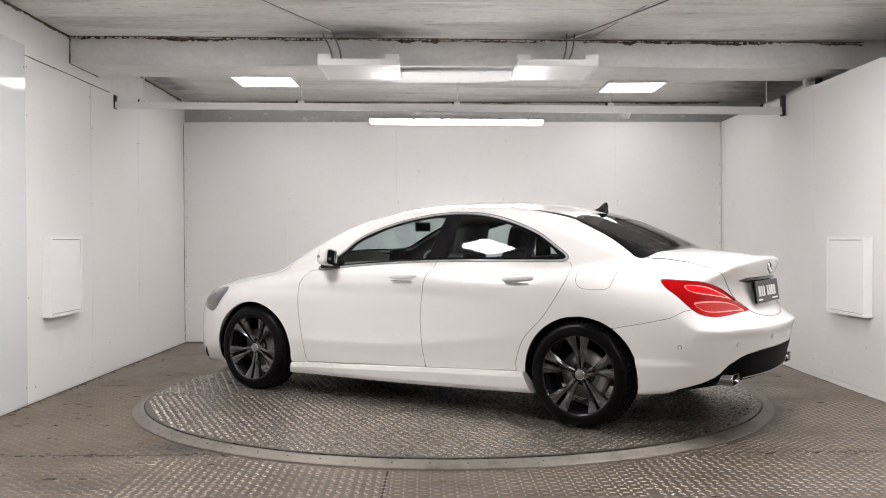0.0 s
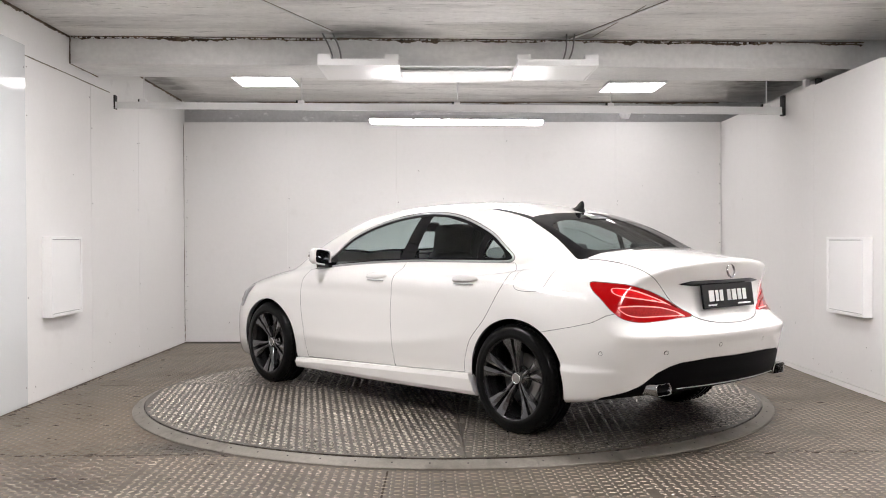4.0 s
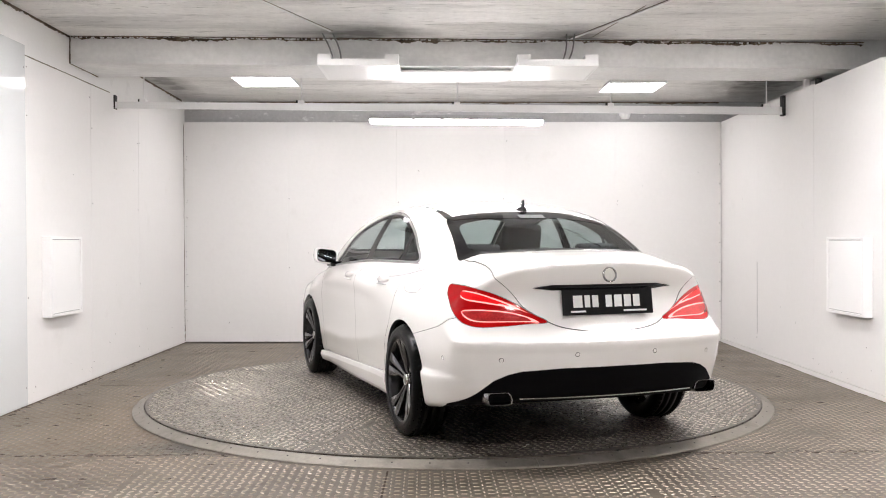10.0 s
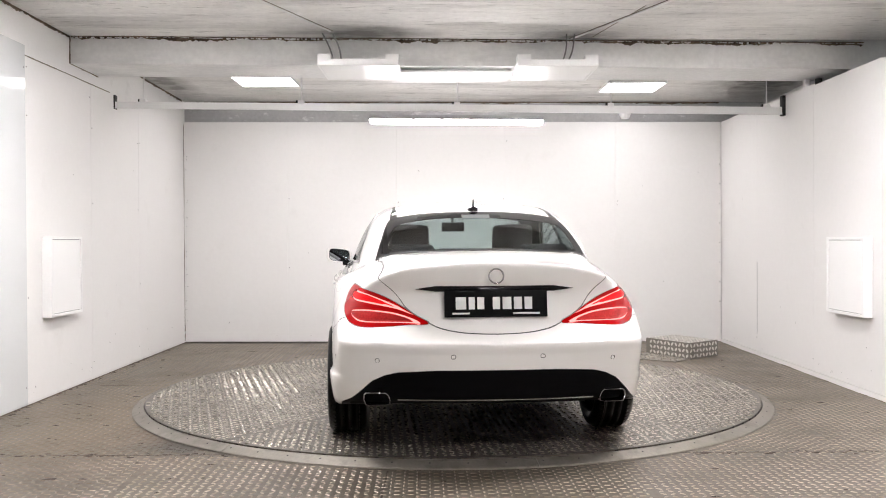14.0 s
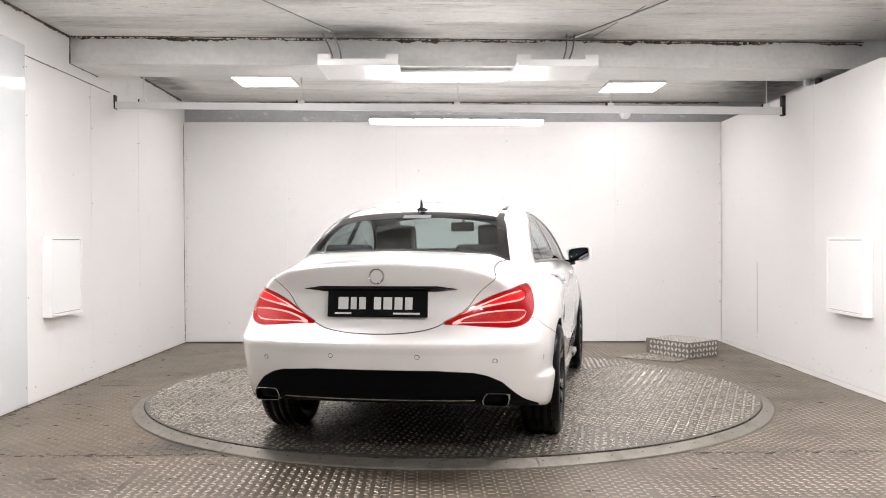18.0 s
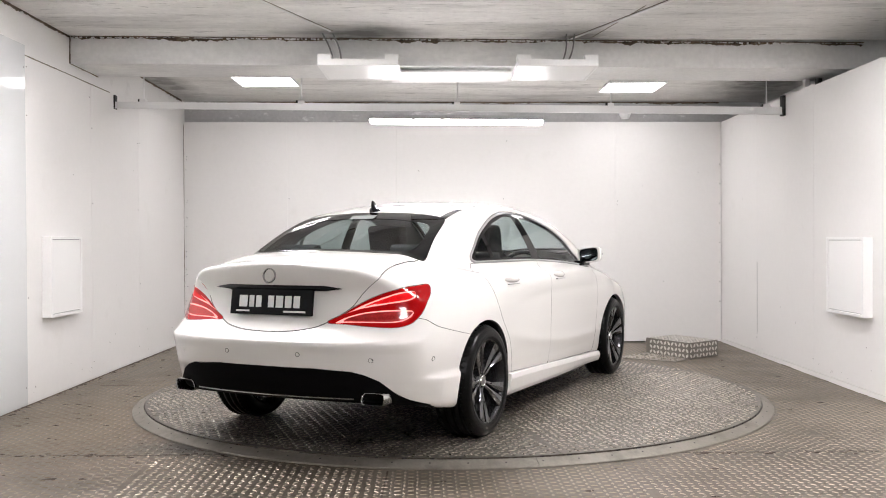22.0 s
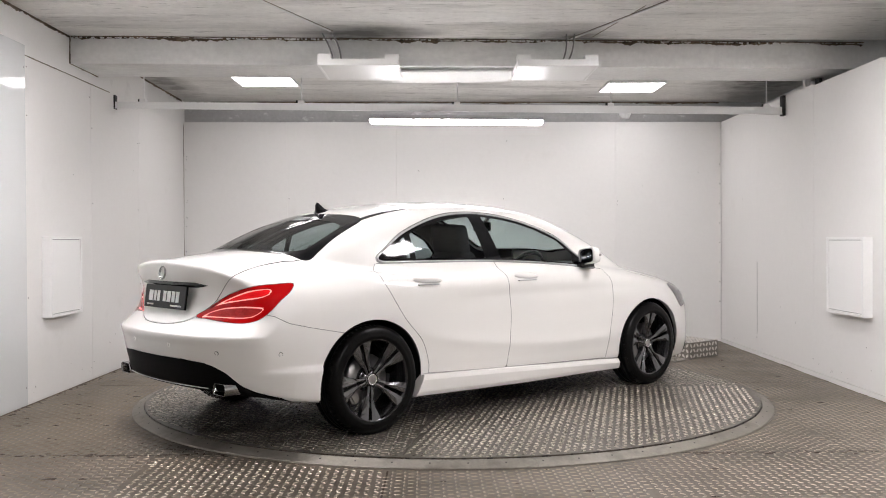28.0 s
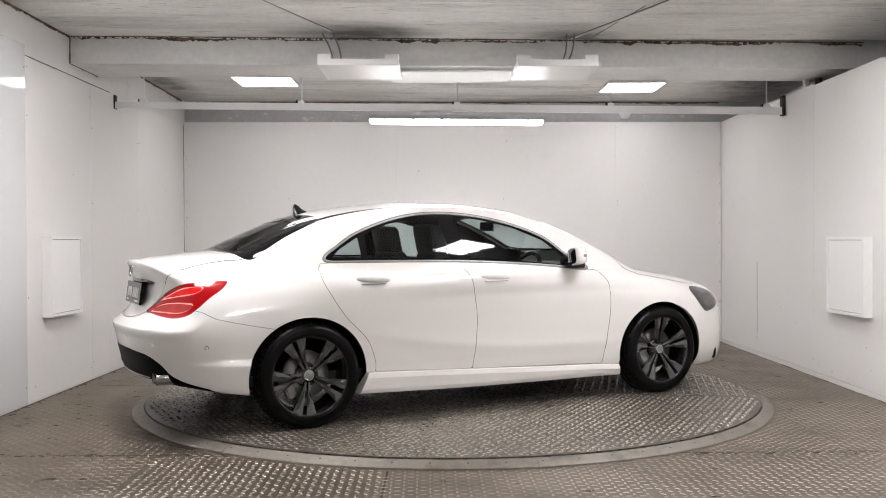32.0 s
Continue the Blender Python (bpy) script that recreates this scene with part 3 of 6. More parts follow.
# folded tread-plate step in the far corner, and a loose plate before it
A, U, V = Vector((2.303, 1.905, 0)), Vector((0.78, 0.626, 0)), Vector((-0.50, 0.866, 0))
step = empty("corner_step")
corner = lambda u, v, z: A + U * u + V * v + Vector((0, 0, z))
solid8("shell", [corner(0, 0, 0.0005), corner(0.46, 0, 0.0005), corner(0.46, 0.60, 0.0005), corner(0, 0.60, 0.0005), corner(0, 0, 0.160), corner(0.46, 0, 0.160), corner(0.46, 0.60, 0.160), corner(0, 0.60, 0.160)], M_BRIGHTTREAD, step, "bright folded tread plate")
tagged(step, "aluminium tread plate step box in the corner", "step")
loose = tagged(solid8("loose_plate", [(1.62, 2.06, 0.0005), (2.12, 1.70, 0.0005), (2.285, 1.89, 0.0005), (2.02, 2.42, 0.0005), (1.62, 2.06, 0.010), (2.12, 1.70, 0.010), (2.285, 1.89, 0.010), (2.02, 2.42, 0.010)], M_BRIGHTTREAD),
               "thin aluminium tread plate lying on the floor", "plate")
# ---- turntable and tread ----
TABLE_Z, TABLE_R, RING_R = 0.0428, 2.212, 2.2957


def treads(cells, z, height=0.0030, length=0.038, width=0.0150):
    """Raised lens-shaped bars: cells are rows of x, y and the bar's direction. Returns points and faces."""
    c = np.asarray(cells, float)
    L, W = length / 2, width / 2
    base = np.array([(-L, 0), (-L * 0.45, -W), (L * 0.45, -W), (L, 0), (L * 0.45, W), (-L * 0.45, W), (-L * 0.5, 0), (L * 0.5, 0)])
    hz = np.array([0, 0, 0, 0, 0, 0, height, height])
    co, si = np.cos(c[:, 2])[:, None], np.sin(c[:, 2])[:, None]
    x = c[:, 0:1] + base[:, 0] * co - base[:, 1] * si
    y = c[:, 1:2] + base[:, 0] * si + base[:, 1] * co
    v = np.stack([x, y, np.broadcast_to(z - 0.0002 + hz, x.shape)], -1).reshape(-1, 3)
    f = np.array([(0, 1, 6), (1, 2, 7), (1, 7, 6), (2, 3, 7), (3, 4, 7), (4, 5, 6), (4, 6, 7), (5, 0, 6)])
    t = (np.arange(len(c))[:, None, None] * 8 + f).reshape(-1, 3)
    return v, t


def lattice(x0, x1, y0, y1, pitch, turn, keep):
    """Bars on a square lattice, each at right angles to its neighbours, the whole turned by turn."""
    r = math.hypot(x1 - x0, y1 - y0) / 2 + pitch
    cx, cy = (x0 + x1) / 2, (y0 + y1) / 2
    n = int(r / pitch) + 1
    i, j = np.meshgrid(np.arange(-n, n + 1), np.arange(-n, n + 1), indexing="ij")
    u, v = i * pitch, j * pitch
    c, s = math.cos(turn), math.sin(turn)
    x, y = (cx + u * c - v * s).ravel(), (cy + u * s + v * c).ravel()
    a = np.where((i + j) % 2 == 0, turn + math.pi / 4, turn - math.pi / 4).ravel()
    ok = (x > x0) & (x < x1) & (y > y0) & (y < y1) & keep(x, y)
    rg = np.random.RandomState(5)
    return np.stack([x, y, a + rg.normal(0, 0.03, len(a))], -1)[ok]


def tread_mesh(name, cells, z, material, parent=None, label="", size=(0.0034, 0.038, 0.015)):
    v, t = treads(cells, z, *size)
    me = bpy.data.meshes.new(name)
    me.from_pydata(v.tolist(), [], t.tolist())
    me.materials.append(material)
    ob = new(name, me)
    ob.parent = parent
    return tagged(ob, label, kind="stuff")


def lathe_bm0(radii, heights, steps=96):
    """An upright band from the first radius and height to the second."""
    bm = bmesh.new()
    rows = [[bm.verts.new((r * math.cos(k * 2 * math.pi / steps), r * math.sin(k * 2 * math.pi / steps), z)) for k in range(steps)] for r, z in ((radii[1], heights[0]), (radii[1], heights[1]), (radii[0], heights[1] - 0.0005))]
    for p, q in zip(rows[:-1], rows[1:]):
        for k in range(steps):
            bm.faces.new((p[k], p[(k + 1) % steps], q[(k + 1) % steps], q[k]))
    bmesh.ops.recalc_face_normals(bm, faces=bm.faces[:])
    return bm


def line_side(x, y, a, b):
    """Metres to the left of the line from a to b."""
    d = math.hypot(b[0] - a[0], b[1] - a[1])
    return ((b[0] - a[0]) * (y - a[1]) - (b[1] - a[1]) * (x - a[0])) / d


# the ring stays still round the table
ring = empty("turntable_ring")
N = 8
for k in range(N):
    a0, a1 = math.radians(-79.3 + 45 * k) + 0.0006, math.radians(-79.3 + 45 * (k + 1)) - 0.0006
    bm = bmesh.new()
    prev = None
    for i in range(25):
        a = a0 + (a1 - a0) * i / 24
        row = [bm.verts.new((r * math.cos(a), r * math.sin(a), z)) for r, z in ((RING_R, 0.0), (RING_R, 0.006), (RING_R - 0.004, 0.010), (TABLE_R + 0.010, 0.036), (TABLE_R + 0.006, 0.036), (TABLE_R + 0.006, 0.0))]
        if prev:
            for j in range(5):
                bm.faces.new((prev[j], row[j], row[j + 1], prev[j + 1]))
        else:
            bm.faces.new(row)
        prev = row
    bm.faces.new(prev[::-1])
    bmesh.ops.recalc_face_normals(bm, faces=bm.faces[:])
    seg = part("ring_segment", bm, M_RING, ring)
bm = bmesh.new()
bmesh.ops.create_cone(bm, cap_ends=True, segments=8, radius1=0.006, radius2=0.005, depth=0.003)
bolt_mesh = bpy.data.meshes.new("bolt")
bm.to_mesh(bolt_mesh)
bm.free()
bolt_mesh.materials.append(M_DARKMETAL)
for k in range(72):
    a = math.radians(5 * k + 1.5)
    r = RING_R - 0.045
    ob = new("bolt", bolt_mesh)
    ob.parent = ring
    ob.matrix_local = Matrix.Translation((r * math.cos(a), r * math.sin(a), 0.0245)) @ Matrix.Rotation(a, 4, "Z") @ Matrix.Rotation(math.radians(20), 4, "Y")
tagged(ring, "flat grey steel ring round the turntable", "turntable ring")

# the disc: four plates with the tread laid in turn
TABLE = empty("turntable", pose(0, 0, 0))
SECTORS = ((-39, 40, 0.10), (41, 139, math.pi / 4 + 0.2), (140, 220, 0.0), (221, 320, math.pi / 4 - 0.15))
for a0, a1, turn in SECTORS:
    bm = bmesh.new()
    pts = [(0.0, 0.0)] + [(TABLE_R * math.cos(math.radians(a)), TABLE_R * math.sin(math.radians(a))) for a in np.linspace(a0 - 0.45, a1 + 0.45, 40)]
    mid = math.radians((a0 + a1) / 2)
    pts[0] = (0.003 * math.cos(mid), 0.003 * math.sin(mid))
    prism_bm(pts, Matrix.Translation((0, 0, 0.012)), TABLE_Z - 0.012, bm)
    part("table_plate", bm, M_TABLE, TABLE)
    inside = lambda x, y, a0=a0, a1=a1: (np.hypot(x, y) < TABLE_R - 0.02) & ((np.degrees(np.arctan2(y, x)) - a0) % 360 < a1 - a0)
    tread_mesh("table_tread", lattice(-2.3, 2.3, -2.3, 2.3, 0.043, turn, inside), TABLE_Z, M_TREAD, TABLE, "worn raised tread bars", (0.0036, 0.042, 0.018))
part("table_rim", lathe_bm0((TABLE_R - 0.004, TABLE_R), (0.008, TABLE_Z - 0.001)), M_DARKMETAL, TABLE, "dark edge of the disc")
tagged(TABLE, "round steel tread plate turntable", "turntable")

# tread over the floor that the camera can see
wedge = lambda x, y: (np.hypot(x, y) > RING_R + 0.015)
plate_of = lambda x, y: (np.floor((x + 0.35) / 1.25) + np.floor((y + 2.0) / 2.5)).astype(int) % 2
for which, turn in ((0, 0.02), (1, 0.02 + math.pi / 4)):
    cells = lattice(XL + 0.01, XR - 0.012, -4.5, 3.45, 0.044, turn, lambda x, y: wedge(x, y) & (plate_of(x, y) == which) & (y < 3.46 - 0.035 * x))
    tread_mesh("floor_tread", cells, 0.0, M_FLOORTREAD, floor, "raised tread bars of the floor plates")
for k, (a, b) in enumerate((((-0.35, -3.2), (-0.35, -2.31)), ((-3.0, -1.94), (-1.13, -1.94)), ((1.14, -1.94), (3.05, -1.94)), ((-2.85, 0.495), (-2.29, 0.495)), ((2.29, 0.495), (3.05, 0.495)))):
    a, b = Vector((*a, 0.0012)), Vector((*b, 0.0012))
    s = (b - a).normalized().cross(Vector((0, 0, 1))) * 0.005
    bm = bmesh.new()
    bm.faces.new([bm.verts.new(p) for p in (a - s, b - s, b + s, a + s)])
    tagged(part("plate_joint", bm, M_DIRT, floor))
# bits of dirt
rg = random.Random(8)
vs, fs = [], []
for k in range(520):
    y = rg.uniform(-2.9, 3.2)
    x = rg.uniform(-2.95, 2.95)
    if k % 5 == 0:
        y = -1.94 + rg.gauss(0, 0.03)
        x = rg.choice((-1, 1)) * rg.uniform(1.2, 2.9)
    elif k % 5 == 1:
        x = XL + abs(rg.gauss(0, 0.03)) + 0.008
    r0 = rg.uniform(0.004, 0.016) * (1.0 if rg.random() < 0.9 else 1.8)
    z = TABLE_Z if math.hypot(x, y) < TABLE_R - 0.05 else 0.0
    if z or abs(math.hypot(x, y) - 2.25) < 0.08:
        continue
    n, b = 7, len(vs)
    vs += [(x + r0 * rg.uniform(0.5, 1.4) * math.cos(i * 2 * math.pi / n) * 1.5, y + r0 * rg.uniform(0.5, 1.4) * math.sin(i * 2 * math.pi / n), 0.0008) for i in range(n)] + [(x, y, 0.0035)]
    fs += [(b + i, b + (i + 1) % n, b + n) for i in range(n)]
tagged(raw("floor_dirt", vs, fs, M_DIRT), "small dark crumbs of dirt on the floor", "dirt", kind="stuff")

# tread on the corner step
tops = []
for i in range(9):
    for j in range(12):
        p = corner(0.030 + 0.050 * i, 0.030 + 0.050 * j, 0)
        tops.append((p.x, p.y, math.atan2(U.y, U.x) + (math.pi / 4 if (i + j) % 2 else -math.pi / 4)))
tread_mesh("tread_pattern", tops, 0.160, M_STEPBAR, step, "raised tread bars", (0.003, 0.050, 0.022))
for du, dv, o, w in ((U, V, corner(0, 0, 0), 0.46), (V, -U, corner(0, 0, 0), 0.60)):
    nrm = (U.cross(Vector((0, 0, 1))) if du is U else -V.cross(Vector((0, 0, 1)))).normalized()
    cells = []
    for i in range(int(w / 0.050)):
        for j in range(3):
            cells.append((0.030 + 0.050 * i, 0.030 + 0.050 * j, math.pi / 4 if (i + j) % 2 else -math.pi / 4))
    v, t = treads(cells, 0.0, 0.003, 0.050, 0.024)
    m = Matrix((du.to_4d(), Vector((0, 0, 1, 0)), nrm.to_4d(), Vector((0, 0, 0, 1)))).transposed()
    for k in range(3):
        m[k][3] = o[k]
        m[3][k] = 0.0
    m[3][3] = 1.0
    tagged(raw("tread_pattern", [tuple(m @ Vector(q)) for q in v.tolist()], t.tolist(), M_STEPBAR, step), "raised tread bars", kind="stuff")
lp = lattice(1.6, 2.32, 1.66, 2.45, 0.0345, 0.62, lambda x, y: (line_side(x, y, (1.62, 2.06), (2.12, 1.70)) > 0.02) & (line_side(x, y, (2.12, 1.70), (2.285, 1.89)) > 0.02) & (line_side(x, y, (2.285, 1.89), (2.02, 2.42)) > 0.02) & (line_side(x, y, (2.02, 2.42), (1.62, 2.06)) > 0.02))
tread_mesh("tread_pattern", lp, 0.010, M_TREAD, loose, "raised tread bars")
# ---- the car's materials ----
M_PAINT = mat("white_car_paint", (0.845, 0.83, 0.80), 0.30, vary=0.008, scale=1.5, fine=300, coat=1.0, rvary=0.03, spec=0.5)
M_SEAM = mat("grey_panel_gap", (0.22, 0.22, 0.215), 0.8)
M_BLACKPLASTIC = mat("black_textured_plastic", (0.0035, 0.0035, 0.004), 0.5, vary=0.15, fine=400, bump=0.05, bump_scale=400, spec=0.05)
M_GLOSSBLACK = mat("gloss_black_trim", (0.006, 0.006, 0.007), 0.04, vary=0.1, rvary=0.015, spec=0.30)
M_CHROME = mat("polished_chrome", (0.82, 0.82, 0.83), 0.08, metal=1.0, vary=0.02, rvary=0.03)
M_SATIN = mat("satin_aluminium_trim", (0.46, 0.46, 0.465), 0.34, metal=0.7, vary=0.03, rvary=0.05)
M_RUBBER = mat("tyre_rubber", (0.0035, 0.0035, 0.0035), 0.30, spec=0.12, vary=0.2, scale=6, fine=120, bump=0.1, bump_scale=150)
M_RIM = mat("anthracite_alloy", (0.115, 0.115, 0.12), 0.11, metal=0.85, vary=0.06, fine=150, rvary=0.04, coat=0.5)
M_RIMDARK = mat("dark_alloy_barrel", (0.05, 0.05, 0.053), 0.20, metal=0.8, vary=0.1)
M_DISC = mat("brake_steel", (0.30, 0.29, 0.28), 0.40, metal=0.9, vary=0.1)
M_WELL = mat("wheel_well_liner", (0.006, 0.006, 0.006), 0.9, vary=0.2, spec=0.1)
M_GLASS = glass("tinted_car_glass", (0.70, 0.775, 0.77))
M_REARGLASS = glass("dark_tinted_rear_glass", (0.48, 0.55, 0.55))
M_LEATHER = mat("black_seat_upholstery", (0.018, 0.018, 0.020), 0.6, vary=0.15, fine=200, bump=0.08, bump_scale=250)
M_CABIN = mat("dark_cabin_trim", (0.016, 0.016, 0.017), 0.65, vary=0.12, fine=150)
M_HEADLINER = mat("grey_headliner", (0.022, 0.022, 0.023), 0.9, vary=0.08, fine=200)
M_REDLENS = mat("red_lamp_lens", (0.34, 0.001, 0.002), 0.12, vary=0.06, scale=9, fine=90, spec=0.3, coat=0.25, rvary=0.04)
M_REDCORE = mat("ribbed_red_reflector", (0.62, 0.004, 0.006), 0.16, vary=0.2, scale=20, fine=160, spec=0.3, coat=0.2, rvary=0.06)
M_REVERSE = mat("clear_pink_reversing_lens", (0.55, 0.03, 0.03), 0.12, vary=0.2, scale=14, fine=120, spec=0.3, coat=0.2)
M_GUIDE = glow("lit_red_light_guide", (1.0, 0.28, 0.26), 0.8)
for m, k in ((M_REDLENS, 0.05), (M_REDCORE, 0.22)):
    m.node_tree.nodes["Principled BSDF"].inputs["Emission Color"].default_value = (1, 0.01, 0.015, 1)
    m.node_tree.nodes["Principled BSDF"].inputs["Emission Strength"].default_value = k
M_GUIDE.node_tree.nodes["Principled BSDF"].inputs["Base Color"].default_value = (0.75, 0.20, 0.18, 1)
M_EXHAUST = mat("dark_chrome_exhaust", (0.46, 0.46, 0.465), 0.16, metal=1.0, vary=0.05)
M_HEADLENS = mat("headlamp_lens", (0.15, 0.16, 0.17), 0.10, metal=0.7, vary=0.45, scale=22, coat=1.0)
M_MIRRORGLASS = mat("mirror_glass", (0.42, 0.44, 0.45), 0.02, metal=1.0, vary=0.01, rvary=0.01)
M_AMBER = mat("smoked_indicator_lens", (0.30, 0.29, 0.28), 0.12, vary=0.1, coat=1.0)
M_PLATE = mat("black_number_plate", (0.004, 0.004, 0.0045), 0.16, vary=0.1, rvary=0.04, spec=0.18)
M_PLATEBAR = mat("white_plate_marking", (0.72, 0.72, 0.70), 0.4, vary=0.02)
M_SCREEN = mat("dark_display", (0.015, 0.016, 0.018), 0.12)
M_STICKER = mat("pale_sticker", (0.20, 0.21, 0.21), 0.5, vary=0.1)
# ---- the car's outer form: x forward, y to its left, z up, the wheels stand on z = 0 ----
def hermite(xk, yk, x):
    """A smooth curve through few points."""
    xk, yk = np.asarray(xk, float), np.asarray(yk, float)
    m = np.gradient(yk, xk)
    x = np.clip(x, xk[0], xk[-1])
    i = np.clip(np.searchsorted(xk, x, side="right") - 1, 0, len(xk) - 2)
    h = xk[i + 1] - xk[i]
    t = (x - xk[i]) / h
    return (2 * t**3 - 3 * t**2 + 1) * yk[i] + (t**3 - 2 * t**2 + t) * h * m[i] + (3 * t**2 - 2 * t**3) * yk[i + 1] + (t**3 - t**2) * h * m[i + 1]


SIDE_Z = (0.15, 0.25, 0.35, 0.45, 0.60, 0.75, 0.85, 0.93, 1.00, 1.08)
SIDE = {
    -2.40: (0.53, 0.59, 0.64, 0.675, 0.69, 0.66, 0.61, 0.56, 0.50, 0.40),
    -2.10: (0.67, 0.722, 0.762, 0.798, 0.815, 0.775, 0.71, 0.635, 0.54, 0.42),
    -1.85: (0.785, 0.826, 0.848, 0.861, 0.863, 0.830, 0.775, 0.695, 0.60, 0.49),
    -1.50: (0.81, 0.85, 0.868, 0.876, 0.882, 0.870, 0.832, 0.765, 0.675, 0.58),
    -1.20: (0.80, 0.845, 0.860, 0.870, 0.880, 0.882, 0.868, 0.83, 0.755, 0.66),
    -0.60: (0.79, 0.842, 0.855, 0.862, 0.872, 0.882, 0.882, 0.862, 0.815, 0.74),
    0.20: (0.79, 0.842, 0.855, 0.860, 0.870, 0.882, 0.882, 0.862, 0.815, 0.74),
    0.80: (0.79, 0.842, 0.857, 0.864, 0.876, 0.882, 0.868, 0.835, 0.765, 0.67),
    1.35: (0.80, 0.855, 0.872, 0.880, 0.888, 0.868, 0.800, 0.66, 0.50, 0.30),
    1.80: (0.79, 0.835, 0.853, 0.858, 0.848, 0.775, 0.585, 0.42, 0.30, 0.20),
    2.10: (0.71, 0.728, 0.730, 0.722, 0.685, 0.570, 0.400, 0.30, 0.20, 0.10),
    2.30: (0.56, 0.580, 0.572, 0.550, 0.490, 0.370, 0.240, 0.20, 0.10, 0.05),
}
SIDE_X = np.array(sorted(SIDE))


def side_y(x, z):
    cols = np.stack([hermite(SIDE_Z, SIDE[k], z) for k in SIDE_X], -1)
    m = np.gradient(cols, SIDE_X, axis=-1)
    x = np.clip(x, SIDE_X[0], SIDE_X[-1])
    i = np.clip(np.searchsorted(SIDE_X, x, side="right") - 1, 0, len(SIDE_X) - 2)
    r = np.arange(len(x))
    h = SIDE_X[i + 1] - SIDE_X[i]
    t = (x - SIDE_X[i]) / h
    y = (2 * t**3 - 3 * t**2 + 1) * cols[r, i] + (t**3 - 2 * t**2 + t) * h * m[r, i] + (3 * t**2 - 2 * t**3) * cols[r, i + 1] + (t**3 - t**2) * h * m[r, i + 1]
    y = y * 0.983 - 0.012 * np.clip((-1.2 - x) / 0.5, 0, 1)
    # the level crease under the handles and the hollow below it
    zl = 0.818 - 0.055 * np.clip((-0.2 - x) / 0.8, 0, 1.4)
    fade = np.clip((1.15 - x) / 0.4, 0, 1) * np.clip((x + 1.05) / 0.5, 0, 1)
    u = zl - z
    y = y - 0.012 * fade / (1 + np.exp(-(u - 0.03) / 0.016)) * np.exp(-np.clip(u, 0, 1) / 0.16)
    # the lower crease that rises to the rear
    u2 = np.clip(0.28 - x, 0, 1.5)
    zm = 0.406 + 0.03 * u2 + 0.065 * u2**2
    y = y + 0.020 * np.clip((-1.62 - x) / 0.06, 0, 1) * np.clip((x + 2.12) / 0.25, 0, 1) / (1 + np.exp((z - 0.420) / 0.006))
    y = y + 0.009 * fade * np.exp(-(np.sqrt((z - zm) ** 2 + 0.0005) - 0.022) / 0.05)
    return y


def smin(a, b, k):
    h = np.maximum(k - np.abs(a - b), 0) / k
    return np.minimum(a, b) - h * h * k * 0.25


def low_z(x):
    """The height of the car's underside."""
    return hermite((-2.4, -2.1, -1.75, -1.0, 1.0, 1.8, 2.3), (0.315, 0.285, 0.225, 0.185, 0.16, 0.165, 0.20), x)


def body_f(p):
    """Positive inside the car's skin."""
    x, y, z = p[:, 0], np.abs(p[:, 1]), p[:, 2]
    top = hermite((-2.4, -2.25, -2.15, -1.95, -1.75, -1.6, -1.4, 0.5, 0.95, 1.2, 1.5, 1.8, 2.05, 2.2, 2.3),
                  (0.99, 1.012, 1.022, 1.045, 1.062, 1.05, 1.0, 1.0, 0.985, 0.95, 0.905, 0.85, 0.775, 0.69, 0.60), x)
    top = top - np.where(x > 0.8, 0.10, 0.06 + 0.12 * np.clip((-1.7 - x) / 0.4, 0, 1)) * y * y
    rear = hermite((0.15, 0.25, 0.32, 0.40, 0.46, 0.55, 0.604, 0.612, 0.622, 0.65, 0.69, 0.74, 0.87, 0.91, 0.95, 1.0, 1.1),
                   (-2.10, -2.19, -2.265, -2.290, -2.305, -2.324, -2.336, -2.334, -2.318, -2.281, -2.24, -2.215, -2.196, -2.214, -2.230, -2.243, -2.243), z)
    rear = rear + 0.22 * y**2 + 0.42 * y**6
    front = hermite((0.15, 0.25, 0.40, 0.55, 0.65, 0.72, 0.80, 1.0), (2.17, 2.225, 2.245, 2.25, 2.24, 2.20, 2.12, 2.0), z) - 0.18 * y**2 - 0.5 * y**6
    low = low_z(x)
    a = smin(side_y(x, z) - y, (top - z) * 0.98, 0.07)
    a = smin(a, x - rear, 0.05 - 0.026 * np.clip((z - 0.90) / 0.05, 0, 1))
    a = smin(a, front - x, 0.10)
    a = smin(a, z - low, 0.03)
    belt = hermite((-2.0, -1.6, -1.3, -1.0, -0.6, 0.0, 0.6, 0.9, 1.3), (0.53, 0.63, 0.695, 0.735, 0.765, 0.778, 0.77, 0.745, 0.69), x)
    dz = z - 0.98
    cside = belt - 0.34 * dz - 0.50 * dz * np.abs(dz) - y
    roof = hermite((-2.15, -1.95, -1.75, -1.55, -1.35, -1.15, -0.90, -0.65, -0.44, -0.22, 0.0, 0.21, 0.445, 0.68, 0.93, 1.14, 1.25, 1.5),
                   (0.80, 0.965, 1.062, 1.152, 1.237, 1.305, 1.355, 1.383, 1.395, 1.399, 1.390, 1.367, 1.322, 1.243, 1.137, 1.03, 0.97, 0.83), x)
    roof = roof - 0.17 * y * y
    c = smin(smin(cside, (roof - z) * 0.92, 0.09), z - 0.88, 0.02)
    return -smin(-a, -c, 0.025)


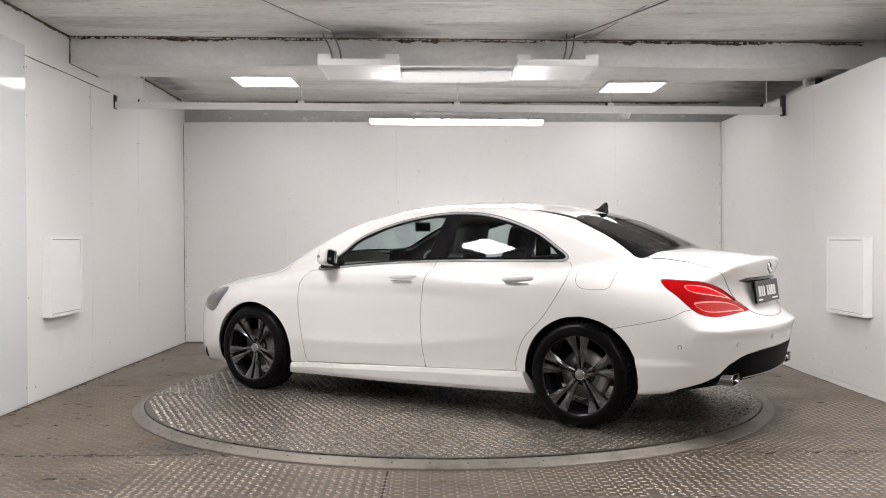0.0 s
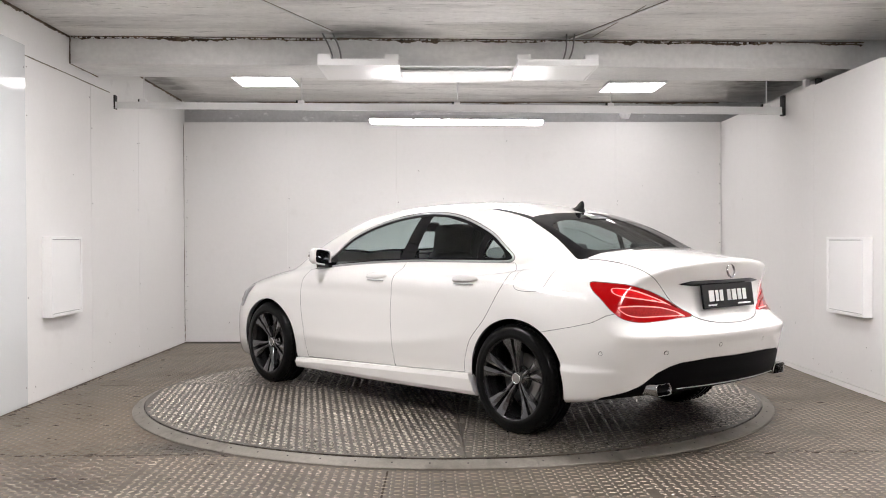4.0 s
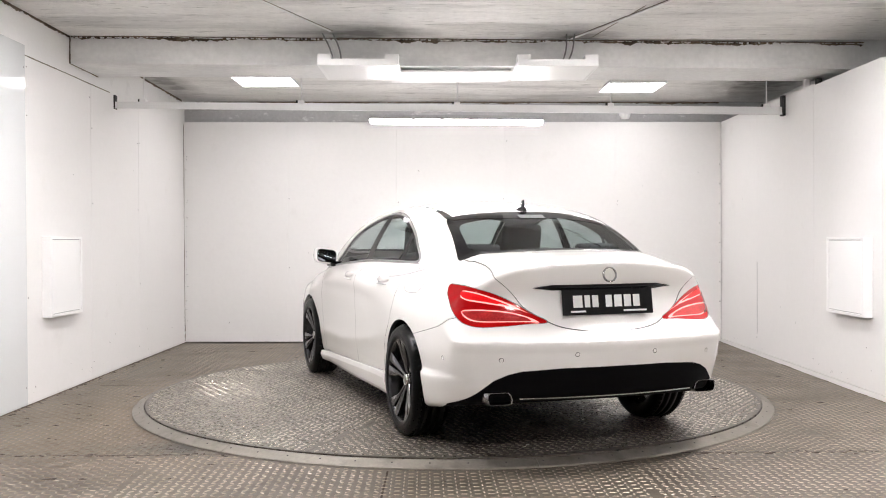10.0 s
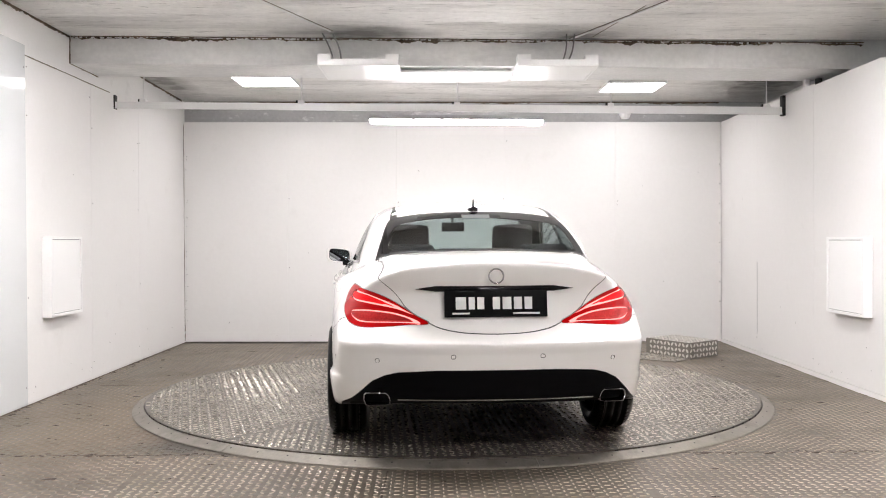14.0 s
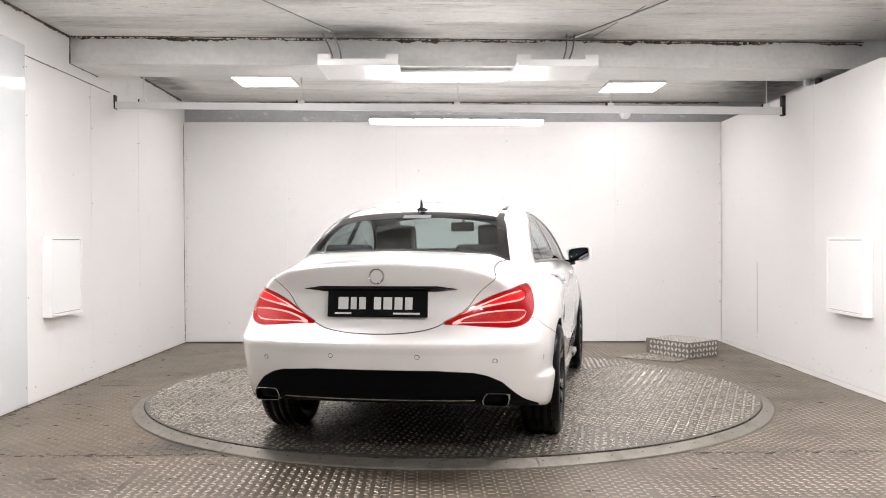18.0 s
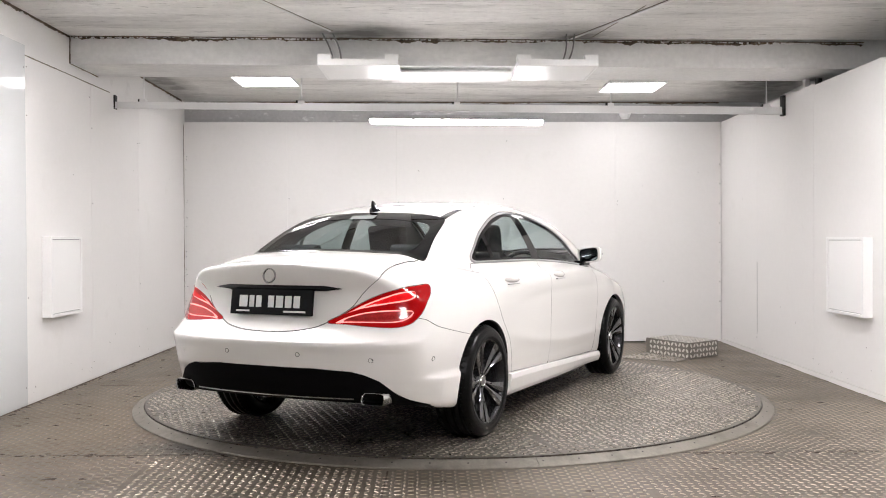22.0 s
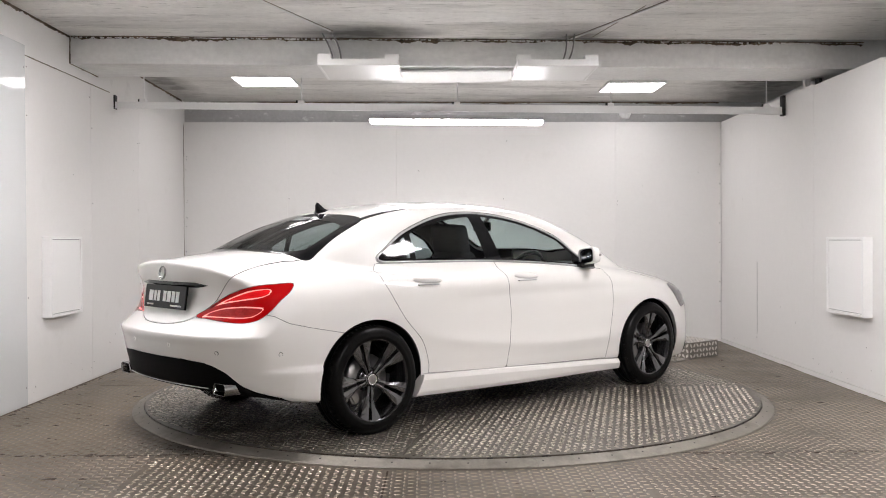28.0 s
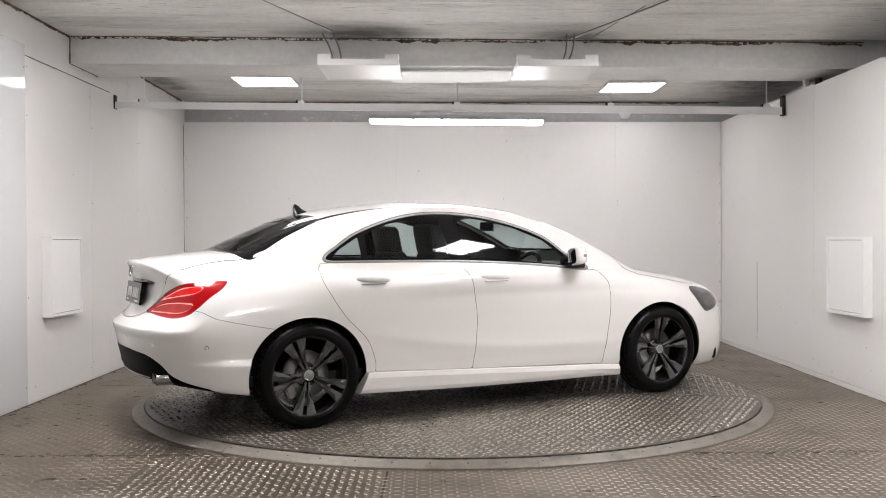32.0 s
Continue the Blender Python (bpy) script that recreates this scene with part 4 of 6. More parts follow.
def skin_rays(n_rear=96, n_mid=200, n_front=50, n_turn=170):
    """Half of the skin (y >= 0) as a grid, met by rays that leave a line inside the car."""
    z0 = 0.58
    al = np.concatenate([np.radians(np.linspace(-90, 0, n_rear)), np.zeros(n_mid), np.radians(np.linspace(0, 90, n_front))])
    cx = np.concatenate([np.full(n_rear, -1.55), np.linspace(-1.55, 1.55, n_mid + 2)[1:-1], np.full(n_front, 1.55)])
    ph = np.radians(np.linspace(-90, 90, n_turn))
    A, P = np.meshgrid(al, ph, indexing="ij")
    C = np.meshgrid(cx, ph, indexing="ij")[0]
    d = np.stack([np.sin(A), np.cos(A) * np.cos(P), np.cos(A) * np.sin(P)], -1).reshape(-1, 3)
    o = np.stack([C, np.zeros_like(C), np.full_like(C, z0)], -1).reshape(-1, 3)
    lo, hi = np.full(len(d), 0.05), np.full(len(d), 1.6)
    for _ in range(21):
        mid = (lo + hi) / 2
        inside = body_f(o + d * mid[:, None]) > 0
        lo, hi = np.where(inside, mid, lo), np.where(inside, hi, mid)
    v = o + d * lo[:, None]
    v[:, 1] = np.maximum(v[:, 1], 0)
    n = skin_normals(v)
    ns, nt = len(al), n_turn
    i, j = np.meshgrid(np.arange(ns - 1), np.arange(nt - 1), indexing="ij")
    a = (i * nt + j).ravel()
    quads = np.stack([a, a + nt, a + nt + 1, a + 1], -1)
    tris = np.concatenate([quads[:, [0, 1, 2]], quads[:, [0, 2, 3]]])
    return v, n, tris


def skin_normals(v):
    e = 0.004
    g = np.stack([body_f(v - np.eye(3)[k] * e) - body_f(v + np.eye(3)[k] * e) for k in range(3)], -1)
    return g / np.maximum(np.linalg.norm(g, axis=1, keepdims=True), 1e-9)
# ---- cutting the skin into panels ----
def curve(pts, n=6, closed=True):
    """A smooth line through few points, as short straight pieces."""
    p = np.asarray(pts, float)
    k = len(p)
    out = []
    for i in range(k if closed else k - 1):
        a, b, c, d = (p[j % k] if closed else p[min(max(j, 0), k - 1)] for j in (i - 1, i, i + 1, i + 2))
        for t in np.arange(n) / n:
            # centripetal-like, tamed tangents
            m1, m2 = (c - a) * 0.5, (d - b) * 0.5
            L = np.linalg.norm(c - b)
            for m in (m1, m2):
                q = np.linalg.norm(m)
                if q > L:
                    m *= L / q
            out.append((2 * t**3 - 3 * t**2 + 1) * b + (t**3 - 2 * t**2 + t) * m1 + (3 * t**2 - 2 * t**3) * c + (t**3 - t**2) * m2)
    if not closed:
        out.append(p[-1])
    return np.array(out)


def line_dist(q, poly, closed=True):
    """The distance of points to a line of straight pieces, negative inside a closed one."""
    a = poly
    b = np.roll(poly, -1, axis=0)
    if not closed:
        a, b = poly[:-1], poly[1:]
    best = np.full(len(q), 1e9)
    inside = np.zeros(len(q), bool)
    for p0, p1 in zip(a, b):
        d = p1 - p0
        t = np.clip(((q - p0) @ d) / max(d @ d, 1e-12), 0, 1)
        best = np.minimum(best, np.hypot(*(q - p0 - t[:, None] * d).T))
        if closed and p0[1] != p1[1]:
            hit = (p0[1] > q[:, 1]) != (p1[1] > q[:, 1])
            inside ^= hit & (q[:, 0] < (p1[0] - p0[0]) * (q[:, 1] - p0[1]) / (p1[1] - p0[1]) + p0[0])
    return np.where(inside, -best, best) if closed else best


class Skin:
    """Points and normals of half the skin, and the triangles of each piece of it."""

    def __init__(self):
        self.v, self.n, tris = skin_rays()
        self.piece = {"rest": tris}

    def split(self, name, d, inner, level=0.0):
        """Moves the triangles of a piece for which d < level into the piece inner, cutting those on the line."""
        d = d - level
        d = np.where(np.abs(d) < 1e-7, 1e-7, d)
        t = self.piece[name]
        s = (d[t] < 0).sum(1)
        keep, gone, cut = t[s == 0], t[s == 3], t[(s == 1) | (s == 2)]
        if len(cut):
            k = (d[cut] < 0).sum(1)
            lone = np.where(k[:, None] == 1, d[cut] < 0, d[cut] >= 0).argmax(1)
            r = np.arange(len(cut))
            a, b, c = cut[r, lone], cut[r, (lone + 1) % 3], cut[r, (lone + 2) % 3]
            e = np.sort(np.concatenate([np.stack([a, b], 1), np.stack([a, c], 1)]), axis=1)
            u, inv = np.unique(e, axis=0, return_inverse=True)
            inv = inv.ravel()
            w = (d[u[:, 0]] / (d[u[:, 0]] - d[u[:, 1]]))[:, None]
            base = len(self.v)
            nv = self.v[u[:, 0]] * (1 - w) + self.v[u[:, 1]] * w
            nn = self.n[u[:, 0]] * (1 - w) + self.n[u[:, 1]] * w
            self.v = np.concatenate([self.v, nv])
            self.n = np.concatenate([self.n, nn / np.linalg.norm(nn, axis=1, keepdims=True)])
            ab, ac = base + inv[:len(cut)], base + inv[len(cut):]
            tip = np.stack([a, ab, ac], 1)
            rest = np.concatenate([np.stack([ab, b, c], 1), np.stack([ab, c, ac], 1)])
            in1 = np.concatenate([k == 1])
            in2 = np.concatenate([k == 2, k == 2])
            gone = np.concatenate([gone, tip[in1], rest[in2]])
            keep = np.concatenate([keep, tip[~in1], rest[~in2]])
        self.piece[name] = keep
        self.piece[inner] = np.concatenate([self.piece[inner], gone]) if inner in self.piece else gone

    def panel(self, source, field, inner, gap=0.0, seam="seam"):
        """Cuts a panel out of a piece and leaves a seam of the width gap round it."""
        if gap:
            self.split(source, field(self.v), "_band", gap / 2)
            self.split("_band", field(self.v), inner, -gap / 2)
            b = self.piece.pop("_band")
            self.piece[seam] = np.concatenate([self.piece[seam], b]) if seam in self.piece else b
        else:
            self.split(source, field(self.v), inner)

    def mesh(self, name, pieces, material, parent, mirror="both", push=0.0, label="", flip=False, where=None):
        """One mesh object from pieces; mirror: left, right or both halves."""
        t = np.concatenate([self.piece[p] for p in pieces])
        if where is not None:
            t = t[where(self.v[t].mean(1))]
        ids, t = np.unique(t, return_inverse=True)
        t = t.reshape(-1, 3)
        v, n = self.v[ids] + self.n[ids] * push, self.n[ids]
        g = np.cross(v[t[:, 1]] - v[t[:, 0]], v[t[:, 2]] - v[t[:, 0]])
        ok = np.linalg.norm(g, axis=1) > 1e-12
        t, g = t[ok], g[ok]
        wrong = (g * n[t].sum(1)).sum(1) < 0
        t[wrong] = t[wrong][:, ::-1]
        vs, ns, ts = [], [], []
        k = 0
        for side in (("left", "right") if mirror == "both" else (mirror,)):
            m = np.array([1, 1 if side == "left" else -1, 1])
            vs.append(v * m)
            ns.append(n * m)
            ts.append((t if side == "left" else t[:, ::-1]) + k)
            k += len(v)
        v, n, t = np.concatenate(vs), np.concatenate(ns), np.concatenate(ts)
        me = bpy.data.meshes.new(name)
        me.from_pydata(v.tolist(), [], t.tolist())
        me.polygons.foreach_set("use_smooth", [True] * len(me.polygons))
        me.normals_split_custom_set_from_vertices((-n if flip else n).tolist())
        me.materials.append(material)
        ob = new(name, me)
        ob.parent = parent
        if label:
            ob["label"] = label
        return ob


def side_field(poly, lo_y=0.3, smooth=6):
    pl = curve(poly, smooth) if smooth else np.asarray(poly, float)
    return lambda v: np.where(v[:, 1] > lo_y, line_dist(v[:, [0, 2]], pl), 1.0)


def top_field(poly, lo_z=0.6, smooth=6):
    pl = curve(poly, smooth) if smooth else np.asarray(poly, float)
    return lambda v: np.where(v[:, 2] > lo_z, line_dist(v[:, [0, 1]], pl), 1.0)


def wrap(v):
    """Runs round the tail from its middle to the flank, and up."""
    return np.stack([v[:, 1] + v[:, 0] + 2.3, v[:, 2]], -1)


def tail_field(poly, smooth=6, closed=True, width=0.0):
    pl = curve(poly, smooth, closed) if smooth else np.asarray(poly, float)
    return lambda v: np.where(v[:, 0] < -1.35, line_dist(wrap(v), pl, closed) - width, 1.0)


def rear_field(poly, smooth=0):
    pl = curve(poly, smooth) if smooth else np.asarray(poly, float)
    return lambda v: np.where(v[:, 0] < -1.7, line_dist(v[:, 1:3], pl), 1.0)


def arch_field(cx, cz, rx, rz):
    return lambda v: np.where(v[:, 1] > 0.45, (np.hypot((v[:, 0] - cx) / rx, (v[:, 2] - cz) / rz) - 1) * rz, 1.0)


WHEEL_X, WHEEL_Y, WHEEL_Z = 1.3495, 0.770, 0.316
TAIL_LAMP = [(0.43, 0.704), (0.53, 0.745), (0.625, 0.787), (0.74, 0.832), (0.85, 0.862), (0.96, 0.880), (1.10, 0.888), (1.215, 0.888), (1.205, 0.845), (1.155, 0.805),
             (1.085, 0.745), (1.0, 0.700), (0.87, 0.681), (0.68, 0.688), (0.55, 0.697)]
WINDOW_TOP = [(0.56, 1.021), (0.41, 1.134), (0.18, 1.223), (-0.06, 1.277), (-0.29, 1.299), (-0.52, 1.290), (-0.74, 1.246), (-0.97, 1.163), (-1.11, 1.077), (-1.195, 1.008)]
WINDOW_LOW = [(-1.04, 1.000), (-0.39, 0.996), (0.06, 0.978), (0.40, 0.953), (0.70, 0.928)]
BACKLIGHT = [(-1.775, -0.2), (-1.770, 0.0), (-1.762, 0.25), (-1.73, 0.45), (-1.695, 0.56), (-1.645, 0.607), (-1.56, 0.597), (-1.45, 0.575), (-1.19, 0.525), (-1.150, 0.45), (-1.152, 0.30), (-1.166, 0.12), (-1.170, 0.0), (-1.166, -0.12)]
BACK_CLEAR = [(-1.725, -0.2), (-1.72, 0.0), (-1.71, 0.25), (-1.685, 0.42), (-1.65, 0.50), (-1.60, 0.535), (-1.50, 0.525), (-1.35, 0.50), (-1.30, 0.45), (-1.285, 0.3), (-1.29, 0.0), (-1.29, -0.2)]
WINDSCREEN = [(1.13, -0.2), (1.12, 0.2), (1.05, 0.5), (0.96, 0.635), (0.86, 0.635), (0.60, 0.585), (0.42, 0.545), (0.385, 0.50), (0.40, 0.2), (0.405, -0.2)]


def cut_skin():
    sk = Skin()
    sk.piece["wheel_well"] = np.zeros((0, 3), int)
    for s in (1, -1):
        sk.panel("rest", arch_field(s * WHEEL_X, WHEEL_Z, 0.371, 0.350), "wheel_well")
    sk.split("rest", np.maximum(sk.v[:, 2] - low_z(sk.v[:, 0]) - 0.012, sk.v[:, 1] - 0.745), "underside")
    # windows
    dlo = WINDOW_TOP + WINDOW_LOW
    f = side_field(dlo, 0.3, 6)
    sk.split("rest", f(sk.v), "trim", 0.016)
    sk.split("trim", f(sk.v), "pillar", 0.0)
    for name, poly in (("front_glass", [(0.50, 0.955), (0.535, 1.010), (0.40, 1.118), (0.18, 1.207), (-0.06, 1.262), (-0.262, 1.283), (-0.205, 1.000), (0.06, 0.992), (0.3, 0.972)]),
                       ("rear_glass", [(-0.378, 1.284), (-0.52, 1.275), (-0.74, 1.230), (-0.918, 1.166), (-0.918, 1.010), (-0.6, 1.011), (-0.345, 1.008)]),
                       ("quarter_glass", [(-0.967, 1.146), (-1.095, 1.070), (-1.150, 1.018), (-1.145, 1.0125), (-0.960, 1.012)])):
        sk.panel("pillar", side_field(poly, 0.3, 0), name)
    fb = top_field(BACKLIGHT, 1.0, 5)
    sk.split("rest", fb(sk.v), "backlight_edge")
    sk.split("backlight_edge", top_field(BACK_CLEAR, 1.0, 5)(sk.v), "backlight")
    fw = top_field(WINDSCREEN, 0.9, 5)
    sk.split("rest", fw(sk.v), "windscreen_edge")
    sk.split("windscreen_edge", fw(sk.v), "windscreen", -0.03)
    sk.panel("rest", top_field([(-1.19, 0.518), (-1.0, 0.508), (-0.7, 0.493), (-0.2, 0.490), (0.36, 0.520), (0.36, 0.508), (-0.2, 0.478), (-0.7, 0.474), (-1.0, 0.474), (-1.185, 0.478)], 1.1, 4), "roof_strip")
    # lamps
    tl = tail_field(TAIL_LAMP, 5)
    sk.panel("rest", tl, "tail_lens", 0.004)
    sk.panel("rest", side_field([(1.655, 0.728), (1.675, 0.764), (1.78, 0.757), (2.0, 0.70), (2.05, 0.64), (1.95, 0.60), (1.80, 0.578), (1.735, 0.63)], 0.3, 4), "head_lens", 0.004)
    sk.panel("head_lens", side_field([(1.775, 0.690), (1.86, 0.712), (1.965, 0.680), (2.01, 0.650), (1.93, 0.628), (1.84, 0.612), (1.79, 0.640)], 0.3, 4), "head_core")
    g1 = [(0.535, 0.745), (0.66, 0.790), (0.80, 0.829), (0.92, 0.856), (1.03, 0.868), (1.075, 0.862), (1.065, 0.835), (1.00, 0.815), (0.83, 0.797), (0.66, 0.775), (0.56, 0.750)]
    g2 = [(0.475, 0.704), (0.57, 0.737), (0.69, 0.760), (0.85, 0.770), (0.97, 0.769), (1.03, 0.763), (1.015, 0.740), (0.945, 0.713), (0.85, 0.705), (0.70, 0.706), (0.56, 0.706)]
    for g in (g1, g2):
        sk.panel("tail_lens", tail_field(g, 5, True), "lamp_in")
        inner = tail_field(g, 5, True)
        sk.split("lamp_in", inner(sk.v), "lamp_core" if g is g1 else "reverse_core", -0.0080)
        b = sk.piece.pop("lamp_in")
        sk.piece["guide"] = np.concatenate([sk.piece["guide"], b]) if "guide" in sk.piece else b
    # trunk lid, bumper, diffuser
    sk.panel("rest", tail_field([(-0.3, 0.652), (0.02, 0.653), (0.192, 0.659), (0.334, 0.677), (0.43, 0.704), (0.60, 0.780), (0.675, 0.850), (0.745, 0.910), (0.835, 0.957), (0.95, 0.988), (1.08, 1.006), (1.25, 1.034), (1.4, 1.3), (-0.3, 1.3)], 4), "trunk_lid", 0.0048)
    fd = rear_field([(-0.3, 0.478), (0.30, 0.476), (0.50, 0.464), (0.565, 0.447), (0.628, 0.415), (0.682, 0.362), (0.735, 0.31), (0.79, 0.27), (0.80, 0.0), (-0.3, 0.0)])
    sk.panel("rest", fd, "diffuser", 0.003)
    fb2 = tail_field([(1.80, 0.575), (1.605, 0.603), (1.374, 0.645), (1.225, 0.675), (1.12, 0.715), (0.9, 0.75), (-0.3, 0.75), (-0.3, 0.0), (2.1, 0.0), (1.95, 0.40)], 0)
    sk.panel("rest", fb2, "bumper", 0.003)
    for y, z in ((0.601, 0.523), (0.224, 0.546)):
        sk.panel("bumper", rear_field([(y + 0.012 * math.cos(a), z + 0.012 * math.sin(a)) for a in np.linspace(0, 2 * math.pi, 14)[:-1]]), "sensor_%d" % round(y * 10), 0.003)
    sk.panel("bumper", side_field([(-1.955 + 0.013 * math.cos(a), 0.515 + 0.012 * math.sin(a)) for a in np.linspace(0, 2 * math.pi, 14)[:-1]], 0.3, 0), "sensor_side", 0.003)
    # doors, flap, bonnet, sill
    bcut = [(-0.225, 0.281), (-0.206, 0.432), (-0.196, 0.619), (-0.235, 0.846), (-0.280, 0.984)]
    fdoor = [(-0.280, 0.984), (0.06, 0.964), (0.40, 0.939), (0.72, 0.913), (0.79, 0.900), (0.869, 0.821), (0.884, 0.70), (0.881, 0.574), (0.857, 0.41), (0.829, 0.246)]
    rdoor = [(-0.917, 0.310), (-0.916, 0.367), (-0.975, 0.512), (-1.119, 0.659), (-1.215, 0.80), (-1.258, 0.90), (-1.225, 0.985)]
    dense = lambda p: curve(p, 5, False).tolist()
    pf = dense(fdoor) + dense(bcut)[:-1]
    pr = dense(bcut)[::-1] + [(-0.5, 0.292), (-0.917, 0.310)] + dense(rdoor)[1:] + [(-0.7, 0.986)]
    sk.panel("rest", side_field(pf, 0.3, 0), "front_door", 0.0034)
    sk.panel("rest", side_field(pr, 0.3, 0), "rear_door", 0.0034)
    sill = [(1.02, 0.232), (0.94, 0.236), (-0.225, 0.279), (-1.02, 0.312), (-1.05, 0.1), (1.05, 0.1)]
    sk.panel("rest", side_field(sill, 0.3, 0), "skirt", 0.004)
    sk.panel("rest", top_field([(1.10, -0.2), (1.09, 0.3), (1.06, 0.70), (1.12, 0.752), (1.22, 0.788), (1.41, 0.772), (1.77, 0.715), (1.98, 0.60), (2.08, 0.3), (2.10, -0.2)], 0.6, 4), "bonnet", 0.005)
    sk.panel("rest", side_field([(1.935, 0.335), (1.985, 0.205), (1.915, 0.205)], 0.3, 0), "vent")
    return sk
# ---- the car ----
def lathe_bm(profile, steps=64, m=None, bm=None):
    """A profile of (radius, along) turned round the y axis."""
    bm = bm or bmesh.new()
    m = m or Matrix.Identity(4)
    rings = []
    for r, a in profile:
        rings.append([bm.verts.new(m @ Vector((r * math.cos(k * 2 * math.pi / steps), a, r * math.sin(k * 2 * math.pi / steps)))) for k in range(steps)])
    for p, q in zip(rings[:-1], rings[1:]):
        for k in range(steps):
            bm.faces.new((p[k], p[(k + 1) % steps], q[(k + 1) % steps], q[k]))
    bmesh.ops.recalc_face_normals(bm, faces=bm.faces[:])
    return bm


def blade_bm(m):
    """Half of a double spoke along x, its face to +y: narrow at the hub, broad and folded towards the rim, z grows away from the slit."""
    bm = bmesh.new()
    rows = []
    for r, z0, zr, z1, front, tilt in ((0.040, 0.0030, 0.010, 0.0185, 0.062, 0.003), (0.085, 0.0050, 0.013, 0.0260, 0.073, 0.005), (0.115, 0.0066, 0.015, 0.0320, 0.081, 0.012),
                                       (0.148, 0.0085, 0.026, 0.0470, 0.089, 0.010), (0.195, 0.0112, 0.036, 0.0650, 0.097, 0.005), (0.2375, 0.0138, 0.042, 0.0760, 0.1035, 0.002)):
        pts = ((front - 0.045, z0), (front - 0.7 * tilt, z0), (front, zr), (front - tilt, z1), (front - 0.045, z1 - 0.004))
        rows.append([bm.verts.new(m @ Vector((r - 0.16 * (z if r > 0.2 else 0.0) ** 2 / 0.05, y, z))) for y, z in pts])
    for p, q in zip(rows[:-1], rows[1:]):
        for k in range(5):
            bm.faces.new((p[k], p[(k + 1) % 5], q[(k + 1) % 5], q[k]))
    bm.faces.new(rows[0])
    bm.faces.new(rows[-1][::-1])
    bmesh.ops.recalc_face_normals(bm, faces=bm.faces[:])
    bmesh.ops.bevel(bm, geom=[e for e in bm.edges if e.calc_face_angle() > 0.6], offset=0.0016, segments=1, affect="EDGES")
    return bm


def tyre_tread_bm():
    """Sidewall and tread with circumferential grooves; the outer side looks to +y."""
    R = 0.3175
    prof = [(0.232, 0.098), (0.236, 0.104), (0.250, 0.109), (0.262, 0.1115), (0.264, 0.1105), (0.275, 0.112), (0.290, 0.109), (0.302, 0.102), (0.310, 0.092), (0.3155, 0.080)]
    for g in (0.045, 0.0, -0.045):
        prof += [(R, g + 0.010), (R - 0.007, g + 0.008), (R - 0.007, g - 0.008), (R, g - 0.010)]
    prof += [(0.3155, -0.080), (0.310, -0.092), (0.302, -0.102), (0.275, -0.112), (0.250, -0.109), (0.232, -0.098)]
    return lathe_bm(prof, 72)


def wheel(car, x, side, phase=0.0, name="wheel"):
    """side: 1 for the car's left. The wheel's face looks outward; phase is how far it has rolled, in degrees."""
    w = empty(name)
    w.parent = car
    w.matrix_local = pose(x, side * WHEEL_Y, WHEEL_Z, 0, 0, 0 if side > 0 else 180)
    part("tyre", tyre_tread_bm(), M_RUBBER, w, "black low-profile tyre", True)
    bm = bmesh.new()
    for k in range(60):
        m = Matrix.Rotation(k * 2 * math.pi / 60, 4, "Y")
        for s in (1, -1):
            bmesh.ops.create_cube(bm, size=1.0, matrix=m @ Matrix.Translation((0.311, s * 0.079, 0)) @ Matrix.Rotation(s * 0.5, 4, "Z") @ Matrix.Diagonal((0.010, 0.030, 0.020, 1)))
    tagged(part("tread_pattern", bm, M_RUBBER, w), kind="stuff")
    rim = part("rim", lathe_bm([(0.243, 0.098), (0.240, 0.103), (0.234, 0.102), (0.229, 0.094), (0.222, 0.075), (0.212, 0.02), (0.205, -0.06), (0.222, -0.09)], 72), M_RIMDARK, w, "dark alloy rim", True)
    part("rim_lip", lathe_bm([(0.2425, 0.0985), (0.2405, 0.1045), (0.2365, 0.1045), (0.2335, 0.1000)], 72), M_RIM, rim, "", True)
    for k in range(5):
        base = Matrix.Rotation(math.radians(90 + phase + 72 * k), 4, "Y")
        for s in (1, -1):
            part("spoke", blade_bm(base @ Matrix.Diagonal((1, 1, s, 1))), M_RIM, w)
    part("hub", lathe_bm([(0.0, 0.056), (0.046, 0.054), (0.052, 0.040), (0.066, 0.036), (0.072, 0.028), (0.076, 0.0)], 40), M_RIM, w, "", True)
    part("hub_cap", lathe_bm([(0.0, 0.071), (0.024, 0.070), (0.031, 0.067), (0.033, 0.056)], 32), M_DISC, w, "satin grey hub cap with a bright rim", True)
    part("hub_cap_rim", lathe_bm([(0.027, 0.0700), (0.029, 0.0730), (0.032, 0.0720), (0.0335, 0.060)], 32), M_CHROME, w, "", True)
    for k in range(5):
        a = math.radians(-54 - phase + 72 * k)
        c = Vector((0.056 * math.cos(a), 0, 0.056 * math.sin(a)))
        part("wheel_bolt", cyl_bm(c + Vector((0, 0.03, 0)), c + Vector((0, 0.046, 0)), 0.0095, seg=6), M_RIMDARK, w)
    part("brake_disc", lathe_bm([(0.07, 0.012), (0.145, 0.012), (0.147, 0.0), (0.145, -0.012), (0.07, -0.012)], 48), M_DISC, w, "grey brake disc", True)
    bm = bmesh.new()
    bmesh.ops.create_cube(bm, size=1.0, matrix=Matrix.Rotation(math.radians(150 if side > 0 else 30), 4, "Y") @ Matrix.Translation((0.135, 0.002, 0)) @ Matrix.Diagonal((0.06, 0.07, 0.15, 1)))
    bmesh.ops.bevel(bm, geom=bm.edges[:], offset=0.012, segments=2, affect="EDGES")
    part("brake_caliper", bm, M_DISC, w, "grey brake caliper")
    return w


